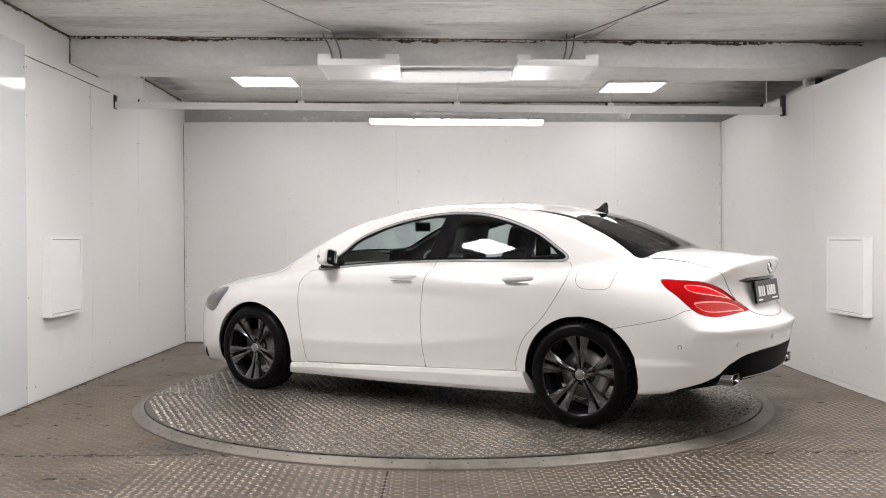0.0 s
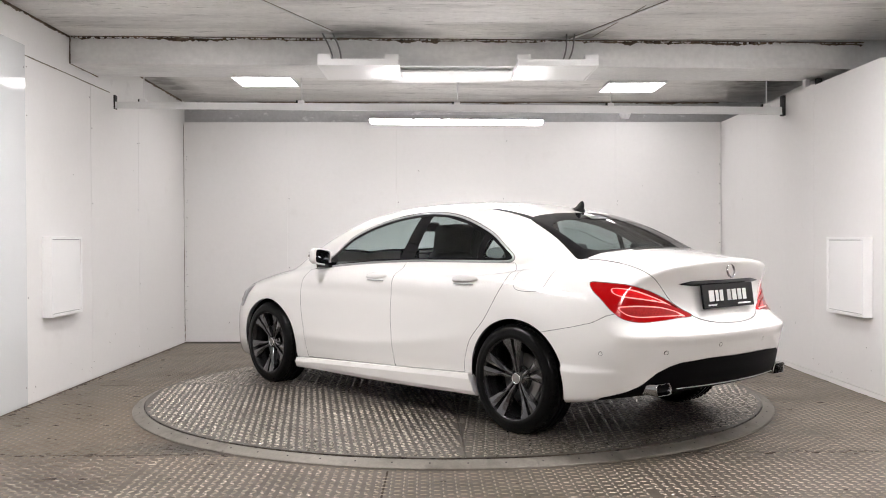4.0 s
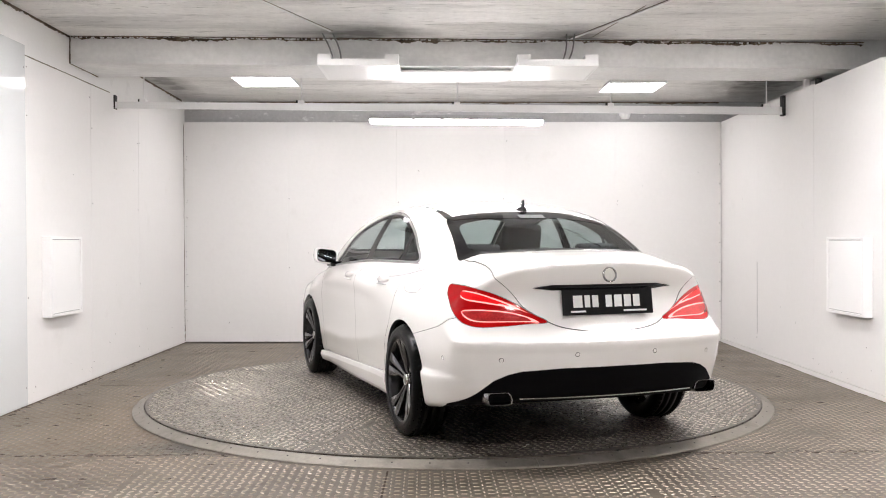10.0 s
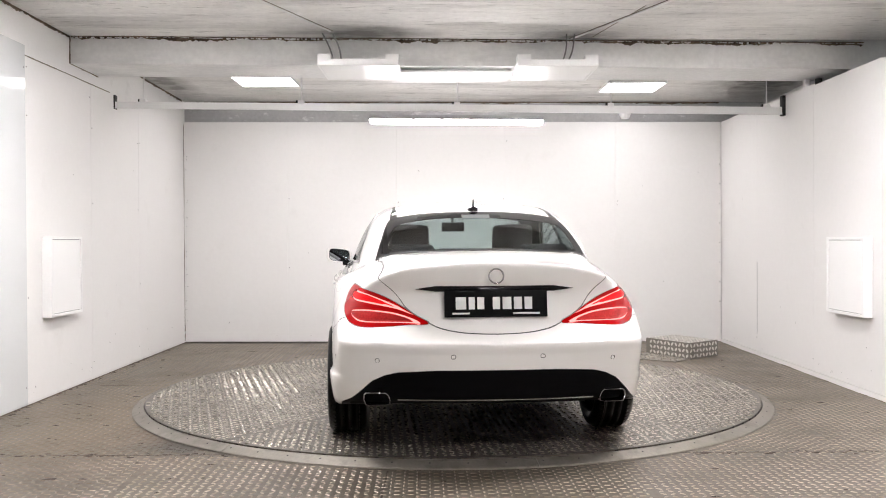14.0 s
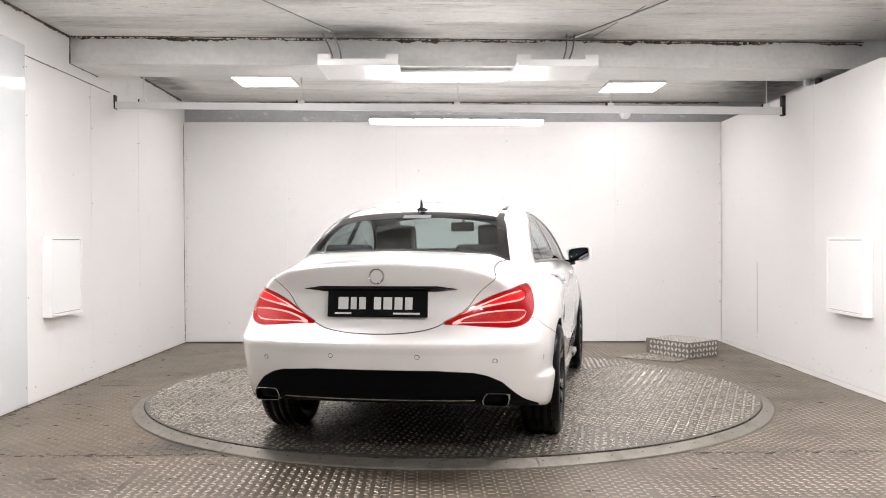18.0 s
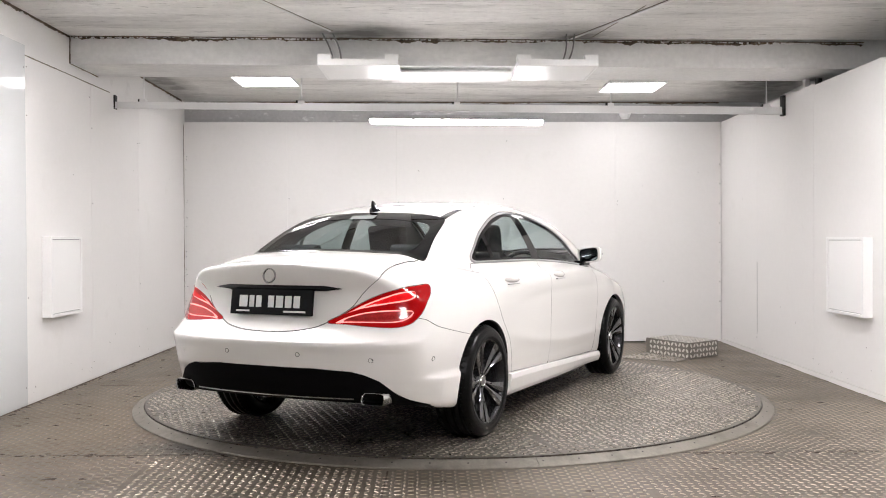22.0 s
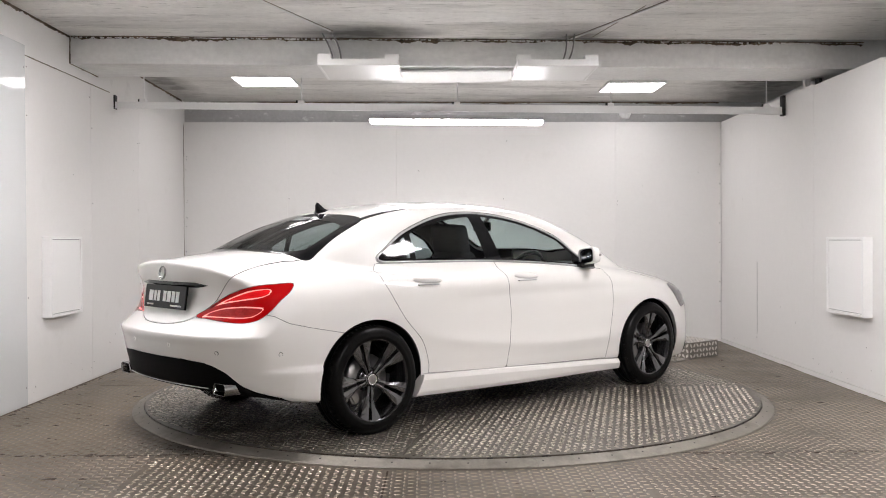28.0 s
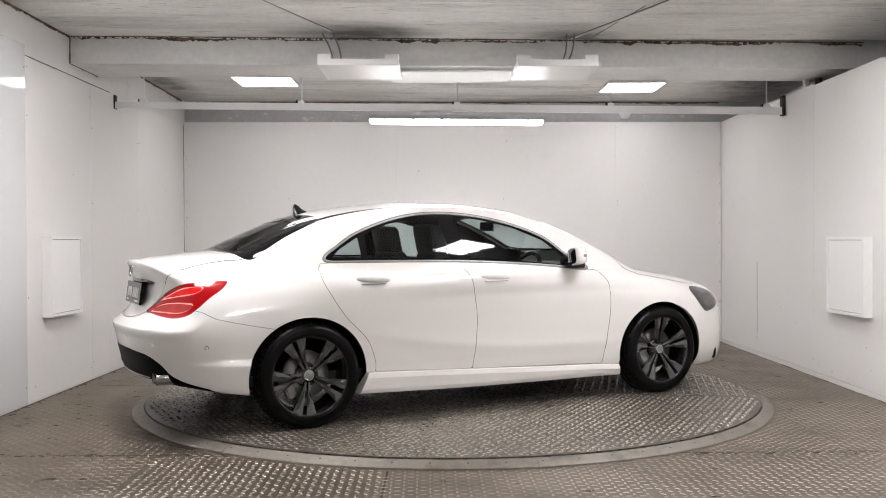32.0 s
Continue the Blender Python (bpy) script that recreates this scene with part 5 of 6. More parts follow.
def wheel_well(car, x, side):
    """The liner above a wheel."""
    bm = bmesh.new()
    n = 28
    prev = None
    for k in range(n + 1):
        a = math.radians(-14 + 208 * k / n)
        c, s = math.cos(a), math.sin(a)
        row = [bm.verts.new((x + 0.374 * c, side * 0.835, WHEEL_Z + 0.353 * s)), bm.verts.new((x + 0.385 * c, side * 0.80, WHEEL_Z + 0.366 * s)), bm.verts.new((x + 0.385 * c, side * 0.56, WHEEL_Z + 0.366 * s)), bm.verts.new((x, side * 0.56, WHEEL_Z))]
        if prev:
            for i in range(3):
                bm.faces.new((prev[i], row[i], row[i + 1], prev[i + 1])) if i < 2 else bm.faces.new((prev[2], row[2], row[3]))
        prev = row
    return part("wheel_arch_liner", bm, M_WELL, car, "black wheel arch liner", True)


def shaped(bm, f):
    for v in bm.verts:
        v.co = f(v.co)
    return bm


def grid_box(lo, hi, n, bev):
    """A box with rounded edges and enough points to be bent."""
    bm = box_bm(lo, hi, bev, None, 3)
    bmesh.ops.subdivide_edges(bm, edges=bm.edges[:], cuts=n, use_grid_fill=True)
    return bm


def seat(car, x, y, name="front_seat"):
    s = empty(name)
    s.parent = car
    s.matrix_local = pose(x, y, 0)
    part("cushion", grid_box((-0.25, -0.25, 0.28), (0.28, 0.25, 0.44), 1, 0.06), M_LEATHER, s, "", True)
    wide = lambda z: 1.0 if z < 0.80 else 0.56 + 0.44 * 0.5 * (1 + math.cos(math.pi * min(1.0, (z - 0.82) / 0.26)))
    lean = lambda p: Vector((p.x - 0.30 * (p.z - 0.42) + 0.05 * (p.y / 0.25) ** 2 + 0.10 * max(0.0, p.z - 1.0), p.y * wide(p.z), p.z - 0.03 * (p.y / 0.25) ** 2 * max(0, p.z - 0.9)))
    part("backrest", shaped(grid_box((-0.30, -0.258, 0.40), (-0.17, 0.258, 1.045), 3, 0.05), lean), M_LEATHER, s, "", True)
    part("headrest", shaped(grid_box((-0.295, -0.250, 1.03), (-0.185, 0.250, 1.235), 2, 0.05), lean), M_LEATHER, s, "", True)
    return s


def on_flank(q):
    """Places on the car's left flank for rows of x and z."""
    lo, hi = np.full(len(q), 0.2), np.full(len(q), 1.2)
    for _ in range(30):
        m = (lo + hi) / 2
        inside = body_f(np.stack([q[:, 0], m, q[:, 1]], -1)) > 0
        lo, hi = np.where(inside, m, lo), np.where(inside, hi, m)
    return np.stack([q[:, 0], lo, q[:, 1]], -1)


def swept(name, pts, closed, out, half, lift, side, material, parent, label):
    """A low rounded bar that follows a line of x and z on the flank, set out sideways from it."""
    c = curve(pts, 8, closed) if closed else np.asarray(pts)
    t = np.roll(c, -1, 0) - np.roll(c, 1, 0) if closed else np.gradient(c, axis=0)
    t /= np.linalg.norm(t, axis=1, keepdims=True)
    nrm = np.stack([t[:, 1], -t[:, 0]], -1)
    if closed and line_dist((c + nrm * 0.002)[:1], c)[0] < 0:
        nrm = -nrm
    p = on_flank(c)
    n = skin_normals(p)
    for _ in range(4):
        if closed:
            p = (np.roll(p, 1, 0) + 2 * p + np.roll(p, -1, 0)) / 4
            n = (np.roll(n, 1, 0) + n + np.roll(n, -1, 0)) / 3
    n /= np.linalg.norm(n, axis=1, keepdims=True)
    along = np.roll(p, -1, 0) - np.roll(p, 1, 0) if closed else np.gradient(p, axis=0)
    across = np.cross(along, n)
    across /= np.linalg.norm(across, axis=1, keepdims=True)
    across *= np.sign((across[:, 0] * nrm[:, 0] + across[:, 2] * nrm[:, 1]).sum())
    rows = [p + across * (out + off * half) + n * lift * up for off, up in ((-1, -0.6), (-0.75, 0.7), (0, 1.0), (0.75, 0.7), (1, -0.6))]
    v = np.stack(rows, 1).reshape(-1, 3) * np.array([1, side, 1])
    k, f = len(c), []
    for i in range(k if closed else k - 1):
        j = (i + 1) % k
        for a in range(4):
            q = (i * 5 + a, j * 5 + a, j * 5 + a + 1, i * 5 + a + 1)
            f.append(q)
    bm = bmesh.new()
    vs = [bm.verts.new(p) for p in v.tolist()]
    for q in f:
        bm.faces.new([vs[i] for i in q])
    bmesh.ops.recalc_face_normals(bm, faces=bm.faces[:])
    return part(name, bm, material, parent, label, True)


def side_skirt(car, side):
    """A flared sill board between the wheels: a ledge, a slanting face and a turned-in foot."""
    bm = bmesh.new()
    rows = []
    n = 40
    for k in range(n + 1):
        u = k / n
        x = 0.965 - 1.935 * u
        zt = 0.2345 + 0.076 * u
        zb = float(low_z(np.array([x]))[0]) - 0.006
        y0 = float(side_y(np.array([x]), np.array([zt]))[0])
        f = 0.012 + 0.016 * max(0.0, (u - 0.72) / 0.28) ** 2 + 0.016 * max(0.0, (0.15 - u) / 0.15) ** 2
        sh = lambda z: -0.45 * (zt - z) * max(0.0, (u - 0.94) / 0.06) + 0.25 * (zt - z) * max(0.0, (0.04 - u) / 0.04)
        prof = ((y0 - 0.012, zt + 0.001), (y0 + f - 0.004, zt - 0.003), (y0 + f, zt - 0.008), (y0 + f + 0.005, zt - 0.035), (y0 + f - 0.002, zb + 0.028), (y0 + f - 0.012, zb + 0.006), (y0 + f - 0.020, zb), (y0 - 0.09, zb))
        rows.append([bm.verts.new((x + sh(z), side * y, z)) for y, z in prof])
    for p, q in zip(rows[:-1], rows[1:]):
        for i in range(len(p) - 1):
            bm.faces.new((p[i], p[i + 1], q[i + 1], q[i]))
    bm.faces.new(rows[0])
    bm.faces.new(rows[-1][::-1])
    bmesh.ops.recalc_face_normals(bm, faces=bm.faces[:])
    bmesh.ops.bevel(bm, geom=[e for e in bm.edges if len(e.link_faces) == 2 and e.calc_face_angle() > 0.5], offset=0.003, segments=2, profile=0.6, affect="EDGES")
    return part("side_skirt", bm, M_PAINT, car, "white flared side skirt")


def build_car():
    car = tagged(empty("car"), "white four-door coupe saloon with dark alloy wheels and red tail lamps", "car")
    sk = cut_skin()
    both = (("left", 1), ("right", -1))
    sk.mesh("body_shell", ["rest"], M_PAINT, car, label="glossy white painted body")
    sk.mesh("panel_gap", ["seam"], M_SEAM, car, push=-0.004)
    sk.mesh("bonnet", ["bonnet"], M_PAINT, car)
    lid = sk.mesh("boot_lid", ["trunk_lid"], M_PAINT, car)
    bumper = sk.mesh("rear_bumper", ["bumper"], M_PAINT, car)
    sk.mesh("diffuser", ["diffuser"], M_BLACKPLASTIC, bumper, label="black plastic lower bumper insert")
    sk.mesh("windscreen_surround", ["windscreen_edge"], M_GLOSSBLACK, car)
    sk.mesh("windscreen", ["windscreen"], M_GLASS, car, push=-0.002, label="tinted glass windscreen").visible_shadow = False
    sk.mesh("rear_window_surround", ["backlight_edge"], M_GLOSSBLACK, car)
    sk.mesh("rear_window", ["backlight"], M_REARGLASS, car, push=-0.002, label="dark tinted rear window").visible_shadow = False
    # inner lining
    cabin = lambda c: (c[:, 2] > 0.45) & (c[:, 0] > -1.80) & (c[:, 0] < 1.10)
    sk.mesh("cabin_lining", ["rest", "front_door", "rear_door", "seam", "roof_strip", "trim"], M_HEADLINER, car, push=-0.022, label="dark grey cabin lining", where=cabin)
    for name, s in both:
        fd = sk.mesh("front_door", ["front_door"], M_PAINT, car, name)
        rd = sk.mesh("rear_door", ["rear_door"], M_PAINT, car, name)
        sk.mesh("door_glass", ["front_glass"], M_GLASS, fd, name, -0.003, "tinted side window").visible_shadow = False
        sk.mesh("door_glass", ["rear_glass"], M_GLASS, rd, name, -0.003, "tinted side window").visible_shadow = False
        sk.mesh("quarter_glass", ["quarter_glass"], M_GLASS, rd, name, -0.003, "tinted quarter window").visible_shadow = False
        sk.mesh("window_pillar", ["pillar"], M_GLOSSBLACK, car, name, -0.0015, "gloss black window pillar trim")
        sk.mesh("window_seal", ["trim"], M_SEAM, car, name, -0.003)
        swept("window_trim", WINDOW_TOP + WINDOW_LOW, True, 0.0065, 0.0065, 0.005, s, M_SATIN, car, "satin metal trim round the side windows")
        sk.mesh("roof_strip", ["roof_strip"], M_GLOSSBLACK, car, name, -0.003, "black roof joint strip")
        sk.mesh("sill", ["skirt"], M_PAINT, car, name)
        side_skirt(car, s)
        sk.mesh("front_vent", ["vent"], M_BLACKPLASTIC, car, name, 0.001, "black bumper vent")
        tl = sk.mesh("tail_lamp", ["tail_lens"], M_REDLENS, car, name, 0.001, "red wrap-round tail lamp")
        sk.mesh("lamp_reflector", ["lamp_core"], M_REDCORE, tl, name, -0.002)
        sk.mesh("reversing_lamp", ["reverse_core"], M_REVERSE, tl, name, -0.002, "pale pink reversing lamp")
        sk.mesh("light_guide", ["guide"], M_GUIDE, tl, name, -0.010, "glowing pale red light guide")
        sk.mesh("lamp_backing", ["tail_lens", "lamp_core", "reverse_core", "guide"], M_REDLENS, tl, name, -0.014)
        hl = sk.mesh("headlamp", ["head_lens"], M_HEADLENS, car, name, 0.001, "clear headlamp over a dark reflector")
        sk.mesh("headlamp_reflector", ["head_core"], M_DISC, hl, name, -0.003, "bright headlamp reflector")
        # handles
        for door, x0, x1, zc in ((fd, 0.055, -0.175, 0.880), (rd, -0.825, -1.045, 0.882)):
            bm = bmesh.new()
            n = 14
            rows = []
            for k in range(n + 1):
                x = x0 + (x1 - x0) * k / n
                e = math.sin(math.pi * min(max((k / n), 0.02), 0.98)) ** 0.35
                z = zc + 0.012 * (k / n) - 0.004
                yy = side_y(np.array([x]), np.array([z]))[0] - 0.006
                rows.append([bm.verts.new((x, s * (yy + d * e), z + h * e)) for d, h in ((0.0, 0.026), (0.009, 0.024), (0.018, 0.012), (0.020, -0.008), (0.012, -0.019), (0.0, -0.021))])
            for p, q in zip(rows[:-1], rows[1:]):
                for i in range(5):
                    bm.faces.new((p[i], p[i + 1], q[i + 1], q[i]))
            bmesh.ops.recalc_face_normals(bm, faces=bm.faces[:])
            h = part("door_handle", bm, M_PAINT, door, "white painted door handle", True)
            part("handle_insert", shaped(box_bm((x1 + 0.03, 0, zc - 0.030), (x0 - 0.03, 0.024, zc - 0.024), 0.002), lambda p, s=s, zc=zc: Vector((p.x, s * (side_y(np.array([p.x]), np.array([zc]))[0] - 0.006 + p.y), p.z))), M_SATIN, h, "bright strip under the handle")
        # door mirrors
        loop = []
        for k in range(28):
            a = 2 * math.pi * k / 28
            ca, sa = math.cos(a), math.sin(a)
            loop.append((math.copysign(abs(ca) ** 0.45, ca) * 0.096, math.copysign(abs(sa) ** 0.45, sa) * 0.059))
        place = lambda x, u, w, k, s=s: (x + 0.30 * (0.09 - u) - 0.10 * w, s * (0.898 + u * k - 0.02 * (1 - k)), 1.006 + w * k + 0.12 * u * k)
        bm = bmesh.new()
        rings = [[bm.verts.new(place(x, u, w, k)) for u, w in loop] for x, k in ((0.5115, 0.83), (0.5055, 0.86), (0.503, 0.93), (0.506, 1.0), (0.525, 1.02), (0.555, 1.0), (0.584, 0.90), (0.605, 0.74), (0.618, 0.50), (0.623, 0.2))]
        for p, q in zip(rings[:-1], rings[1:]):
            for i in range(28):
                bm.faces.new((p[i], p[(i + 1) % 28], q[(i + 1) % 28], q[i]))
        bm.faces.new(rings[-1])
        bmesh.ops.recalc_face_normals(bm, faces=bm.faces[:])
        mir = part("door_mirror", bm, M_PAINT, car, "white painted door mirror", True)
        bm = bmesh.new()
        bm.faces.new([bm.verts.new(place(0.5105, u, w, 0.80)) for u, w in loop])
        bmesh.ops.recalc_face_normals(bm, faces=bm.faces[:])
        part("mirror_glass", bm, M_MIRRORGLASS, mir, "silvered mirror glass")
        bm = bmesh.new()
        r2 = [[bm.verts.new(place(x, u, w, k)) for u, w in loop] for x, k in ((0.5100, 0.80), (0.5080, 0.815), (0.5112, 0.832))]
        for p, q in zip(r2[:-1], r2[1:]):
            for i in range(28):
                bm.faces.new((p[i], p[(i + 1) % 28], q[(i + 1) % 28], q[i]))
        bmesh.ops.recalc_face_normals(bm, faces=bm.faces[:])
        part("mirror_rim", bm, M_BLACKPLASTIC, mir, "black mirror bezel", True)
        part("mirror_foot", shaped(box_bm((0.50, 0.775, 0.925), (0.66, 0.87, 0.965), 0.012), lambda p, s=s: Vector((p.x + 0.25 * max(0, 0.87 - p.y), s * p.y, p.z))), M_GLOSSBLACK, mir, "black mirror foot")
        part("indicator", shaped(box_bm((0.535, 0.90, 1.000), (0.603, 0.992, 1.018), 0.004), lambda p, s=s: Vector((p.x - 0.35 * max(0, p.y - 0.94), s * p.y, p.z + 0.005))), M_AMBER, mir, "slim indicator lens")
        # exhaust tips
        bm = bmesh.new()
        loop = [(0.0, 0.030), (0.055, 0.030), (0.067, 0.022), (0.069, 0.0), (0.060, -0.024), (0.048, -0.028), (-0.05, -0.028), (-0.066, -0.024), (-0.069, -0.006), (-0.060, 0.016), (-0.045, 0.029)]
        prof = ((-2.02, 1.0), (-2.202, 1.0), (-2.210, 0.97), (-2.202, 0.90), (-2.09, 0.86))
        rings = [[bm.verts.new((x + 0.25 * 0.03 * py, s * (0.603 + py * k), 0.325 + 1.1 * pz * k)) for py, pz in loop] for x, k in prof]
        for p, q in zip(rings[:-1], rings[1:]):
            for i in range(len(loop)):
                bm.faces.new((p[i], p[(i + 1) % len(loop)], q[(i + 1) % len(loop)], q[i]))
        bmesh.ops.recalc_face_normals(bm, faces=bm.faces[:])
        ex = part("exhaust_tip", bm, M_EXHAUST, bumper, "chromed oval exhaust tip", True)
        bm = bmesh.new()
        bm.faces.new([bm.verts.new((-2.10, s * (0.603 + py * 0.87), 0.325 + pz * 0.87)) for py, pz in loop])
        part("exhaust_mouth", bm, M_WELL, ex, "black exhaust mouth")
        for key in ("sensor_6", "sensor_2", "sensor_side"):
            sk.mesh("parking_sensor", [key], M_PAINT, bumper, name, 0.0005)
        for x in (WHEEL_X, -WHEEL_X):
            wheel(car, x, s, {(1, 1): 0.0, (1, -1): 36.0, (-1, 1): 36.0, (-1, -1): -10.0}[(1 if x > 0 else -1, s)])
            wheel_well(car, x, s)
    # lower bumper strip
    bm = bmesh.new()
    rows = []
    for k in range(25):
        y = -0.50 + k / 24
        x = -2.262 + 0.22 * y * y
        rows.append([bm.verts.new((x - d, y, 0.322 + h)) for d, h in ((0, 0.004), (0.008, 0.003), (0.008, -0.003), (0, -0.004))])
    for p, q in zip(rows[:-1], rows[1:]):
        for i in range(3):
            bm.faces.new((p[i], p[i + 1], q[i + 1], q[i]))
    bmesh.ops.recalc_face_normals(bm, faces=bm.faces[:])
    part("diffuser_strip", bm, M_EXHAUST, bumper, "thin bright strip under the bumper")
    # plate, bar above it, badge
    tilt = Matrix.Translation((-2.214, 0, 0.801)) @ Matrix.Rotation(math.radians(-90), 4, "Z") @ Matrix.Rotation(math.radians(90 - 8), 4, "X")
    plate = part("number_plate", shaped(box_bm((-0.262, -0.0675, 0.0), (0.262, 0.0675, 0.014), 0.004), lambda p: tilt @ p), M_PLATE, lid, "black dealer plate with pale markings")
    x = -0.205
    for w in (0.066, 0.044, 0.048, None, 0.050, 0.058, 0.054, 0.052):
        if w is None:
            x += 0.03
            continue
        part("plate_marking", shaped(box_bm((x, -0.028, 0.0142), (x + w - 0.013, 0.034, 0.0150)), lambda p: tilt @ p), M_PLATEBAR, plate, "pale block marking")
        x += w
    for a, b in ((-0.222, -0.135), (0.085, 0.222)):
        part("plate_marking", shaped(box_bm((a, -0.053, 0.0142), (b, -0.044, 0.0148)), lambda p: tilt @ p), M_PLATEBAR, plate, "small pale marking")
    bm = bmesh.new()
    rows = []
    for k in range(33):
        y = -0.405 + 0.81 * k / 32
        th = 0.015 * min(1, (1 - abs(y) / 0.405) * 4) + 0.001
        xx = -2.196 + 0.22 * y * y
        rows.append([bm.verts.new((xx + dx, y, 0.876 + hz * th)) for dx, hz in ((0.03, 1), (-0.010, 1), (-0.014, -0.6), (0.03, -1.2))])
    for p, q in zip(rows[:-1], rows[1:]):
        for i in range(3):
            bm.faces.new((p[i], p[i + 1], q[i + 1], q[i]))
    bmesh.ops.recalc_face_normals(bm, faces=bm.faces[:])
    part("boot_handle_bar", bm, M_GLOSSBLACK, lid, "gloss black bar over the plate", True)
    badge = lathe_bm([(0.0405, -0.004), (0.0405, 0.004), (0.0370, 0.007), (0.0330, 0.004), (0.0330, -0.004)], 40)
    turn = Matrix.Translation((-2.240, 0, 0.943)) @ Matrix.Rotation(math.radians(90), 4, "Z") @ Matrix.Rotation(math.radians(8), 4, "X")
    part("badge", shaped(badge, lambda p: turn @ p), M_EXHAUST, lid, "plain round chrome badge", True)
    # fin aerial
    bm = bmesh.new()
    secs = [(-1.045, 0.006, 0.010), (-1.07, 0.020, 0.017), (-1.10, 0.032, 0.020), (-1.122, 0.052, 0.019), (-1.142, 0.066, 0.017), (-1.156, 0.068, 0.013), (-1.166, 0.046, 0.008)]
    rows = [[bm.verts.new((x - k * 0.004, y * w, 1.308 + k * h if k else 1.288)) for y, k in ((-1.9, 0), (-1.7, 0.22), (-0.55, 0.38), (-0.22, 1), (0.22, 1), (0.55, 0.38), (1.7, 0.22), (1.9, 0))] for x, h, w in secs]
    for p, q in zip(rows[:-1], rows[1:]):
        for i in range(7):
            bm.faces.new((p[i], p[i + 1], q[i + 1], q[i]))
    bm.faces.new(rows[0])
    bm.faces.new(rows[-1][::-1])
    bmesh.ops.recalc_face_normals(bm, faces=bm.faces[:])
    part("fin_aerial", bm, M_GLOSSBLACK, car, "black fin aerial", True)
    # cabin
    for y in (0.37, -0.37):
        seat(car, 0.10, y)
    part("rear_seat", shaped(grid_box((-1.15, -0.62, 0.36), (-0.98, 0.62, 0.96), 2, 0.05), lambda p: Vector((p.x - 0.33 * (p.z - 0.4), p.y * (1 - 0.12 * max(0, p.z - 0.6)), p.z))), M_LEATHER, car, "black rear bench", True)
    for y in (-0.40, 0.40):
        part("rear_headrest", shaped(grid_box((-1.42, y - 0.14, 0.965), (-1.33, y + 0.14, 1.10), 1, 0.04), lambda p: p), M_LEATHER, car, "black headrest", True)
    part("parcel_shelf", box_bm((-1.76, -0.58, 0.93), (-1.30, 0.58, 0.955), 0.005), M_CABIN, car, "dark parcel shelf")
    part("cabin_floor", box_bm((-1.75, -0.74, 0.26), (1.15, 0.74, 0.32)), M_CABIN, car, "dark cabin floor")
    part("dashboard", shaped(grid_box((0.62, -0.72, 0.62), (1.05, 0.72, 0.955), 2, 0.07), lambda p: Vector((p.x - 0.08 * (p.y / 0.7) ** 2, p.y, p.z - 0.01 * (p.y / 0.7) ** 2))), M_CABIN, car, "dark dashboard", True)
    part("display", shaped(box_bm((-0.006, -0.095, -0.055), (0.006, 0.095, 0.055), 0.004), lambda p: Matrix.Translation((0.62, 0.0, 1.0)) @ Matrix.Rotation(math.radians(-10), 4, "Y") @ p), M_SCREEN, car, "black central display")
    bm = bmesh.new()
    ringm = Matrix.Translation((0.47, -0.37, 0.86)) @ Matrix.Rotation(math.radians(-65), 4, "Y")
    n, k2 = 36, 10
    for i in range(n):
        a, b = 2 * math.pi * i / n, 2 * math.pi * (i + 1) / n
        for j in range(k2):
            c, d = 2 * math.pi * j / k2, 2 * math.pi * (j + 1) / k2
            q = [ringm @ Vector(((0.182 + 0.016 * math.cos(w)) * math.cos(u), (0.182 + 0.016 * math.cos(w)) * math.sin(u), 0.016 * math.sin(w))) for u, w in ((a, c), (b, c), (b, d), (a, d))]
            bm.faces.new([bm.verts.new(p) for p in q])
    bmesh.ops.remove_doubles(bm, verts=bm.verts[:], dist=1e-5)
    sw = part("steering_wheel", bm, M_LEATHER, car, "black steering wheel", True)
    for w in (0, 180, 270):
        bm = bmesh.new()
        a = math.radians(w)
        cyl_bm(ringm @ Vector((0, 0, -0.02)), ringm @ Vector((0.18 * math.sin(a) * 1.0, 0.18 * math.cos(a), 0)), 0.02, bm, 8)
        part("wheel_spoke", bm, M_SATIN, sw)
    part("interior_mirror", shaped(box_bm((0.36, -0.09, 1.190), (0.385, 0.09, 1.262), 0.012, None, 3), lambda p: p), M_CABIN, car, "black interior mirror")
    part("mirror_stalk", cyl_bm((0.375, 0, 1.24), (0.47, 0, 1.315), 0.014), M_CABIN, car)
    part("high_sticker", shaped(box_bm((-0.085, -0.001, -0.028), (0.085, 0.001, 0.028), 0), lambda p: Matrix.Translation((-1.274, 0.0, 1.2685)) @ Matrix.Rotation(math.radians(90), 4, "Z") @ Matrix.Rotation(math.radians(68), 4, "X") @ p), M_STICKER, car, "pale sticker on the rear window")
    sk.mesh("underbody", ["underside"], M_WELL, car, label="black underbody")
    # fuel flap on the car's left
    flap = curve([(-1.308, 0.952), (-1.318, 0.875), (-1.345, 0.840), (-1.40, 0.828), (-1.50, 0.830), (-1.532, 0.852), (-1.545, 0.952)], 6, False)
    swept("fuel_flap_gap", flap, False, 0.0, 0.0016, 0.0006, 1, M_SEAM, car, "outline of the fuel flap")
    return car


CAR = build_car()
TURN = ((0, 146.36), (4, 131.75), (8, 116.77), (12, 101.67), (16, 86.62), (20, 71.70), (24, 56.71), (28, 42.09), (32, 27.39))


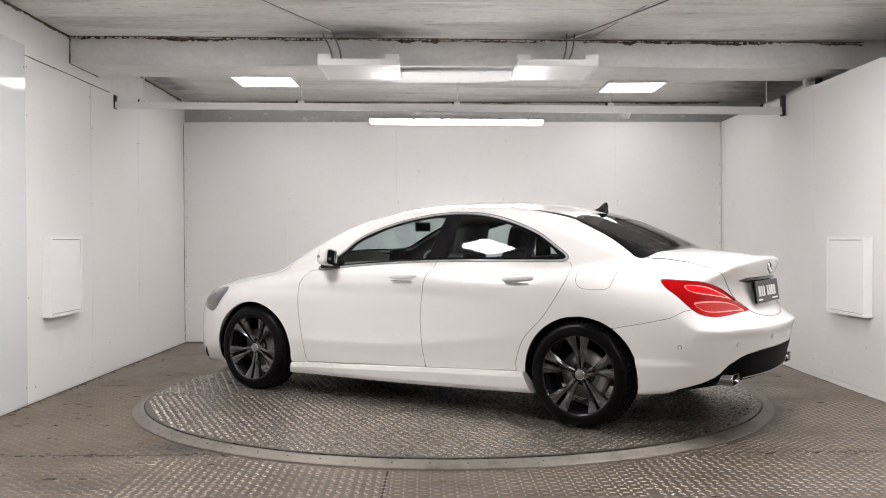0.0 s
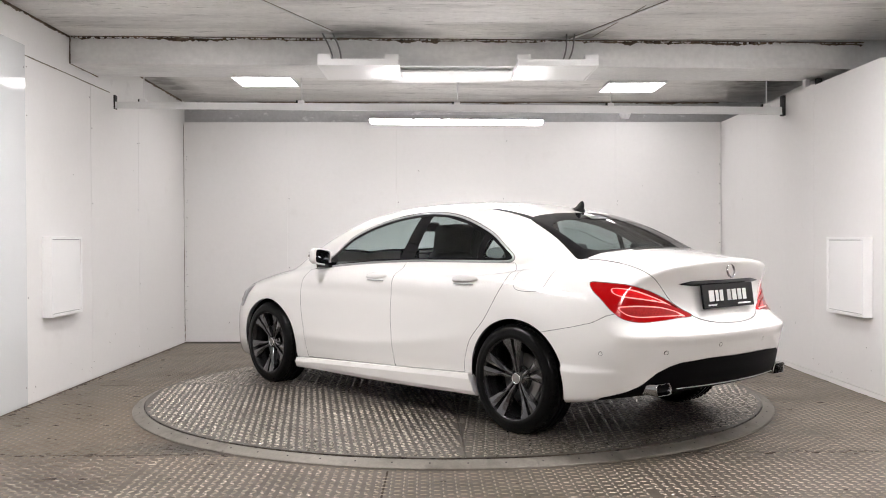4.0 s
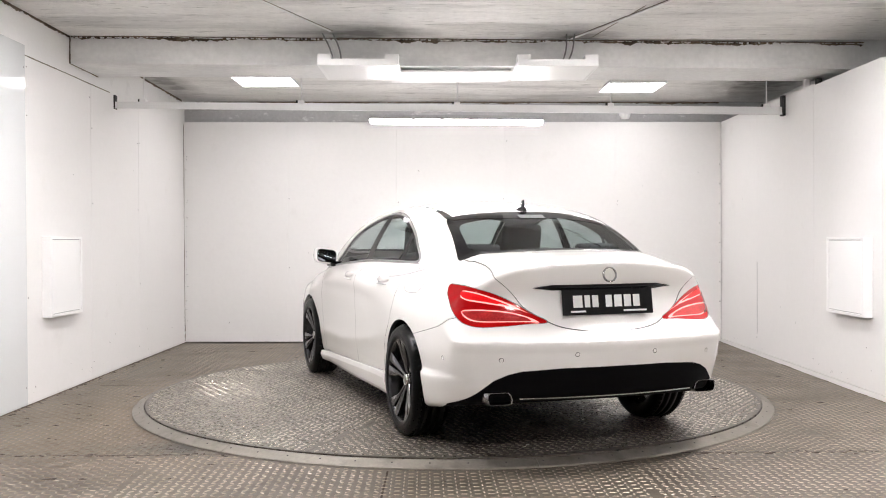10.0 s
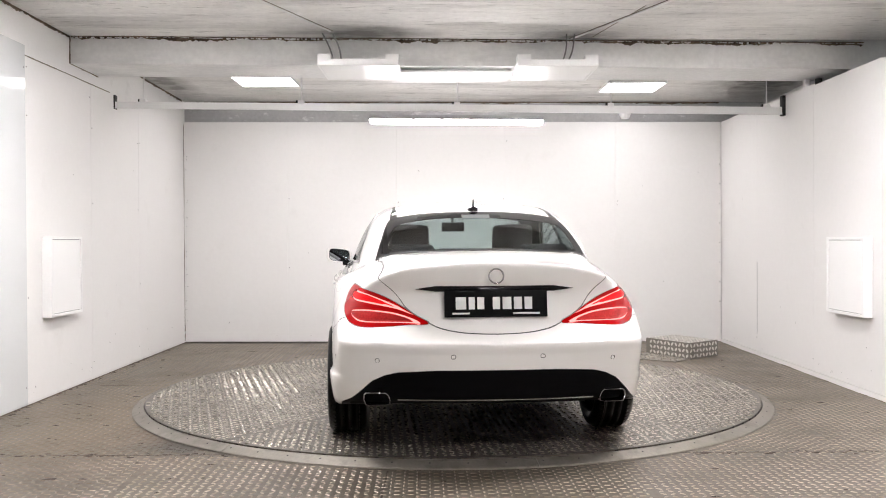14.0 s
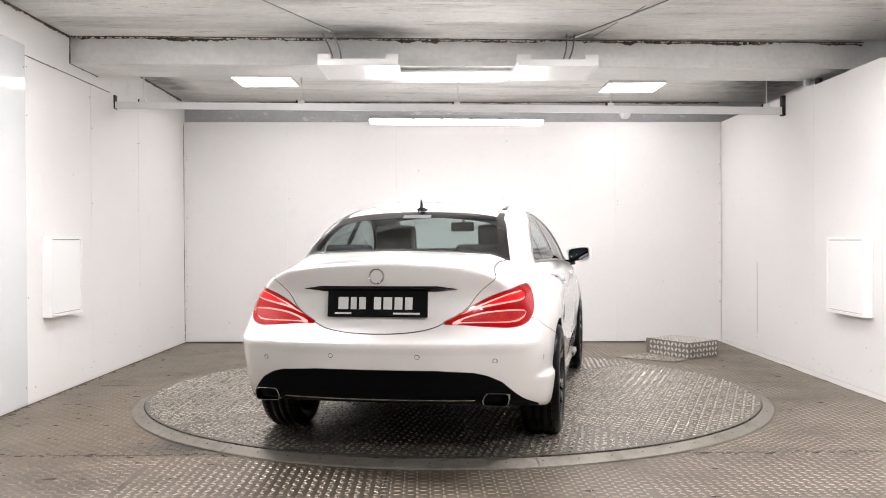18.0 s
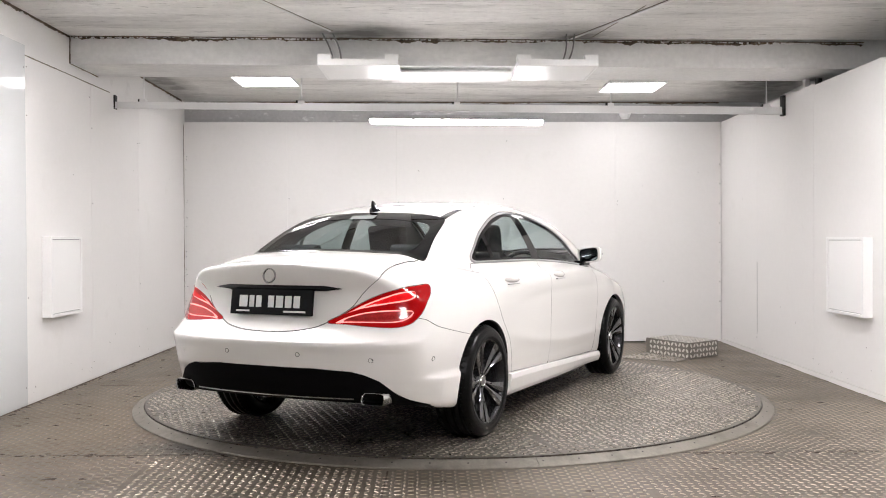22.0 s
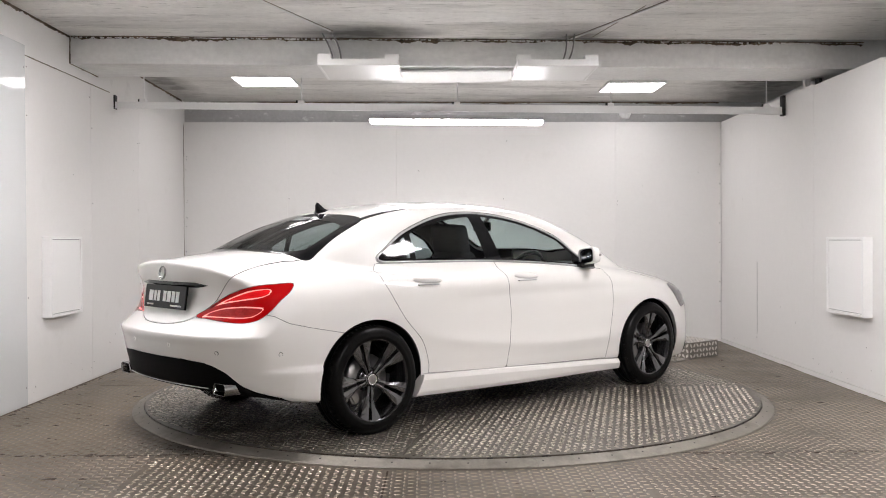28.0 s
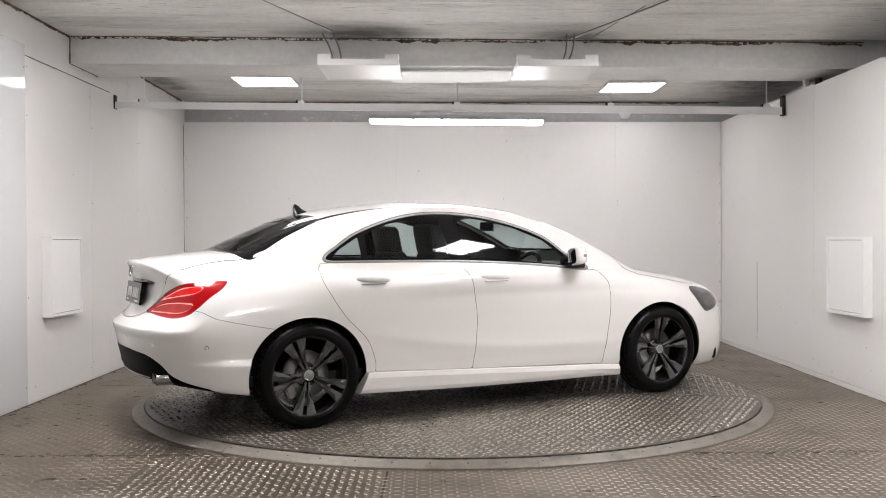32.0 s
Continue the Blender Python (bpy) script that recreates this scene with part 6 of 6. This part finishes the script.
def motions():
    """The table turns steadily clockwise, the car stands on it a little off its middle."""
    a = np.array(TURN)
    times = np.arange(0, 33, 2.0)
    ang = np.interp(times, a[:, 0], a[:, 1])
    walk(TABLE, [(t, pose(0, 0, 0, 0, 0, r)) for t, r in zip(times.tolist(), ang.tolist())])
    walk(CAR, [(t, pose(0, 0, 0.0428, 0, 0, r) @ pose(-0.0855, -0.0354, 0)) for t, r in zip(times.tolist(), ang.tolist())])


motions()
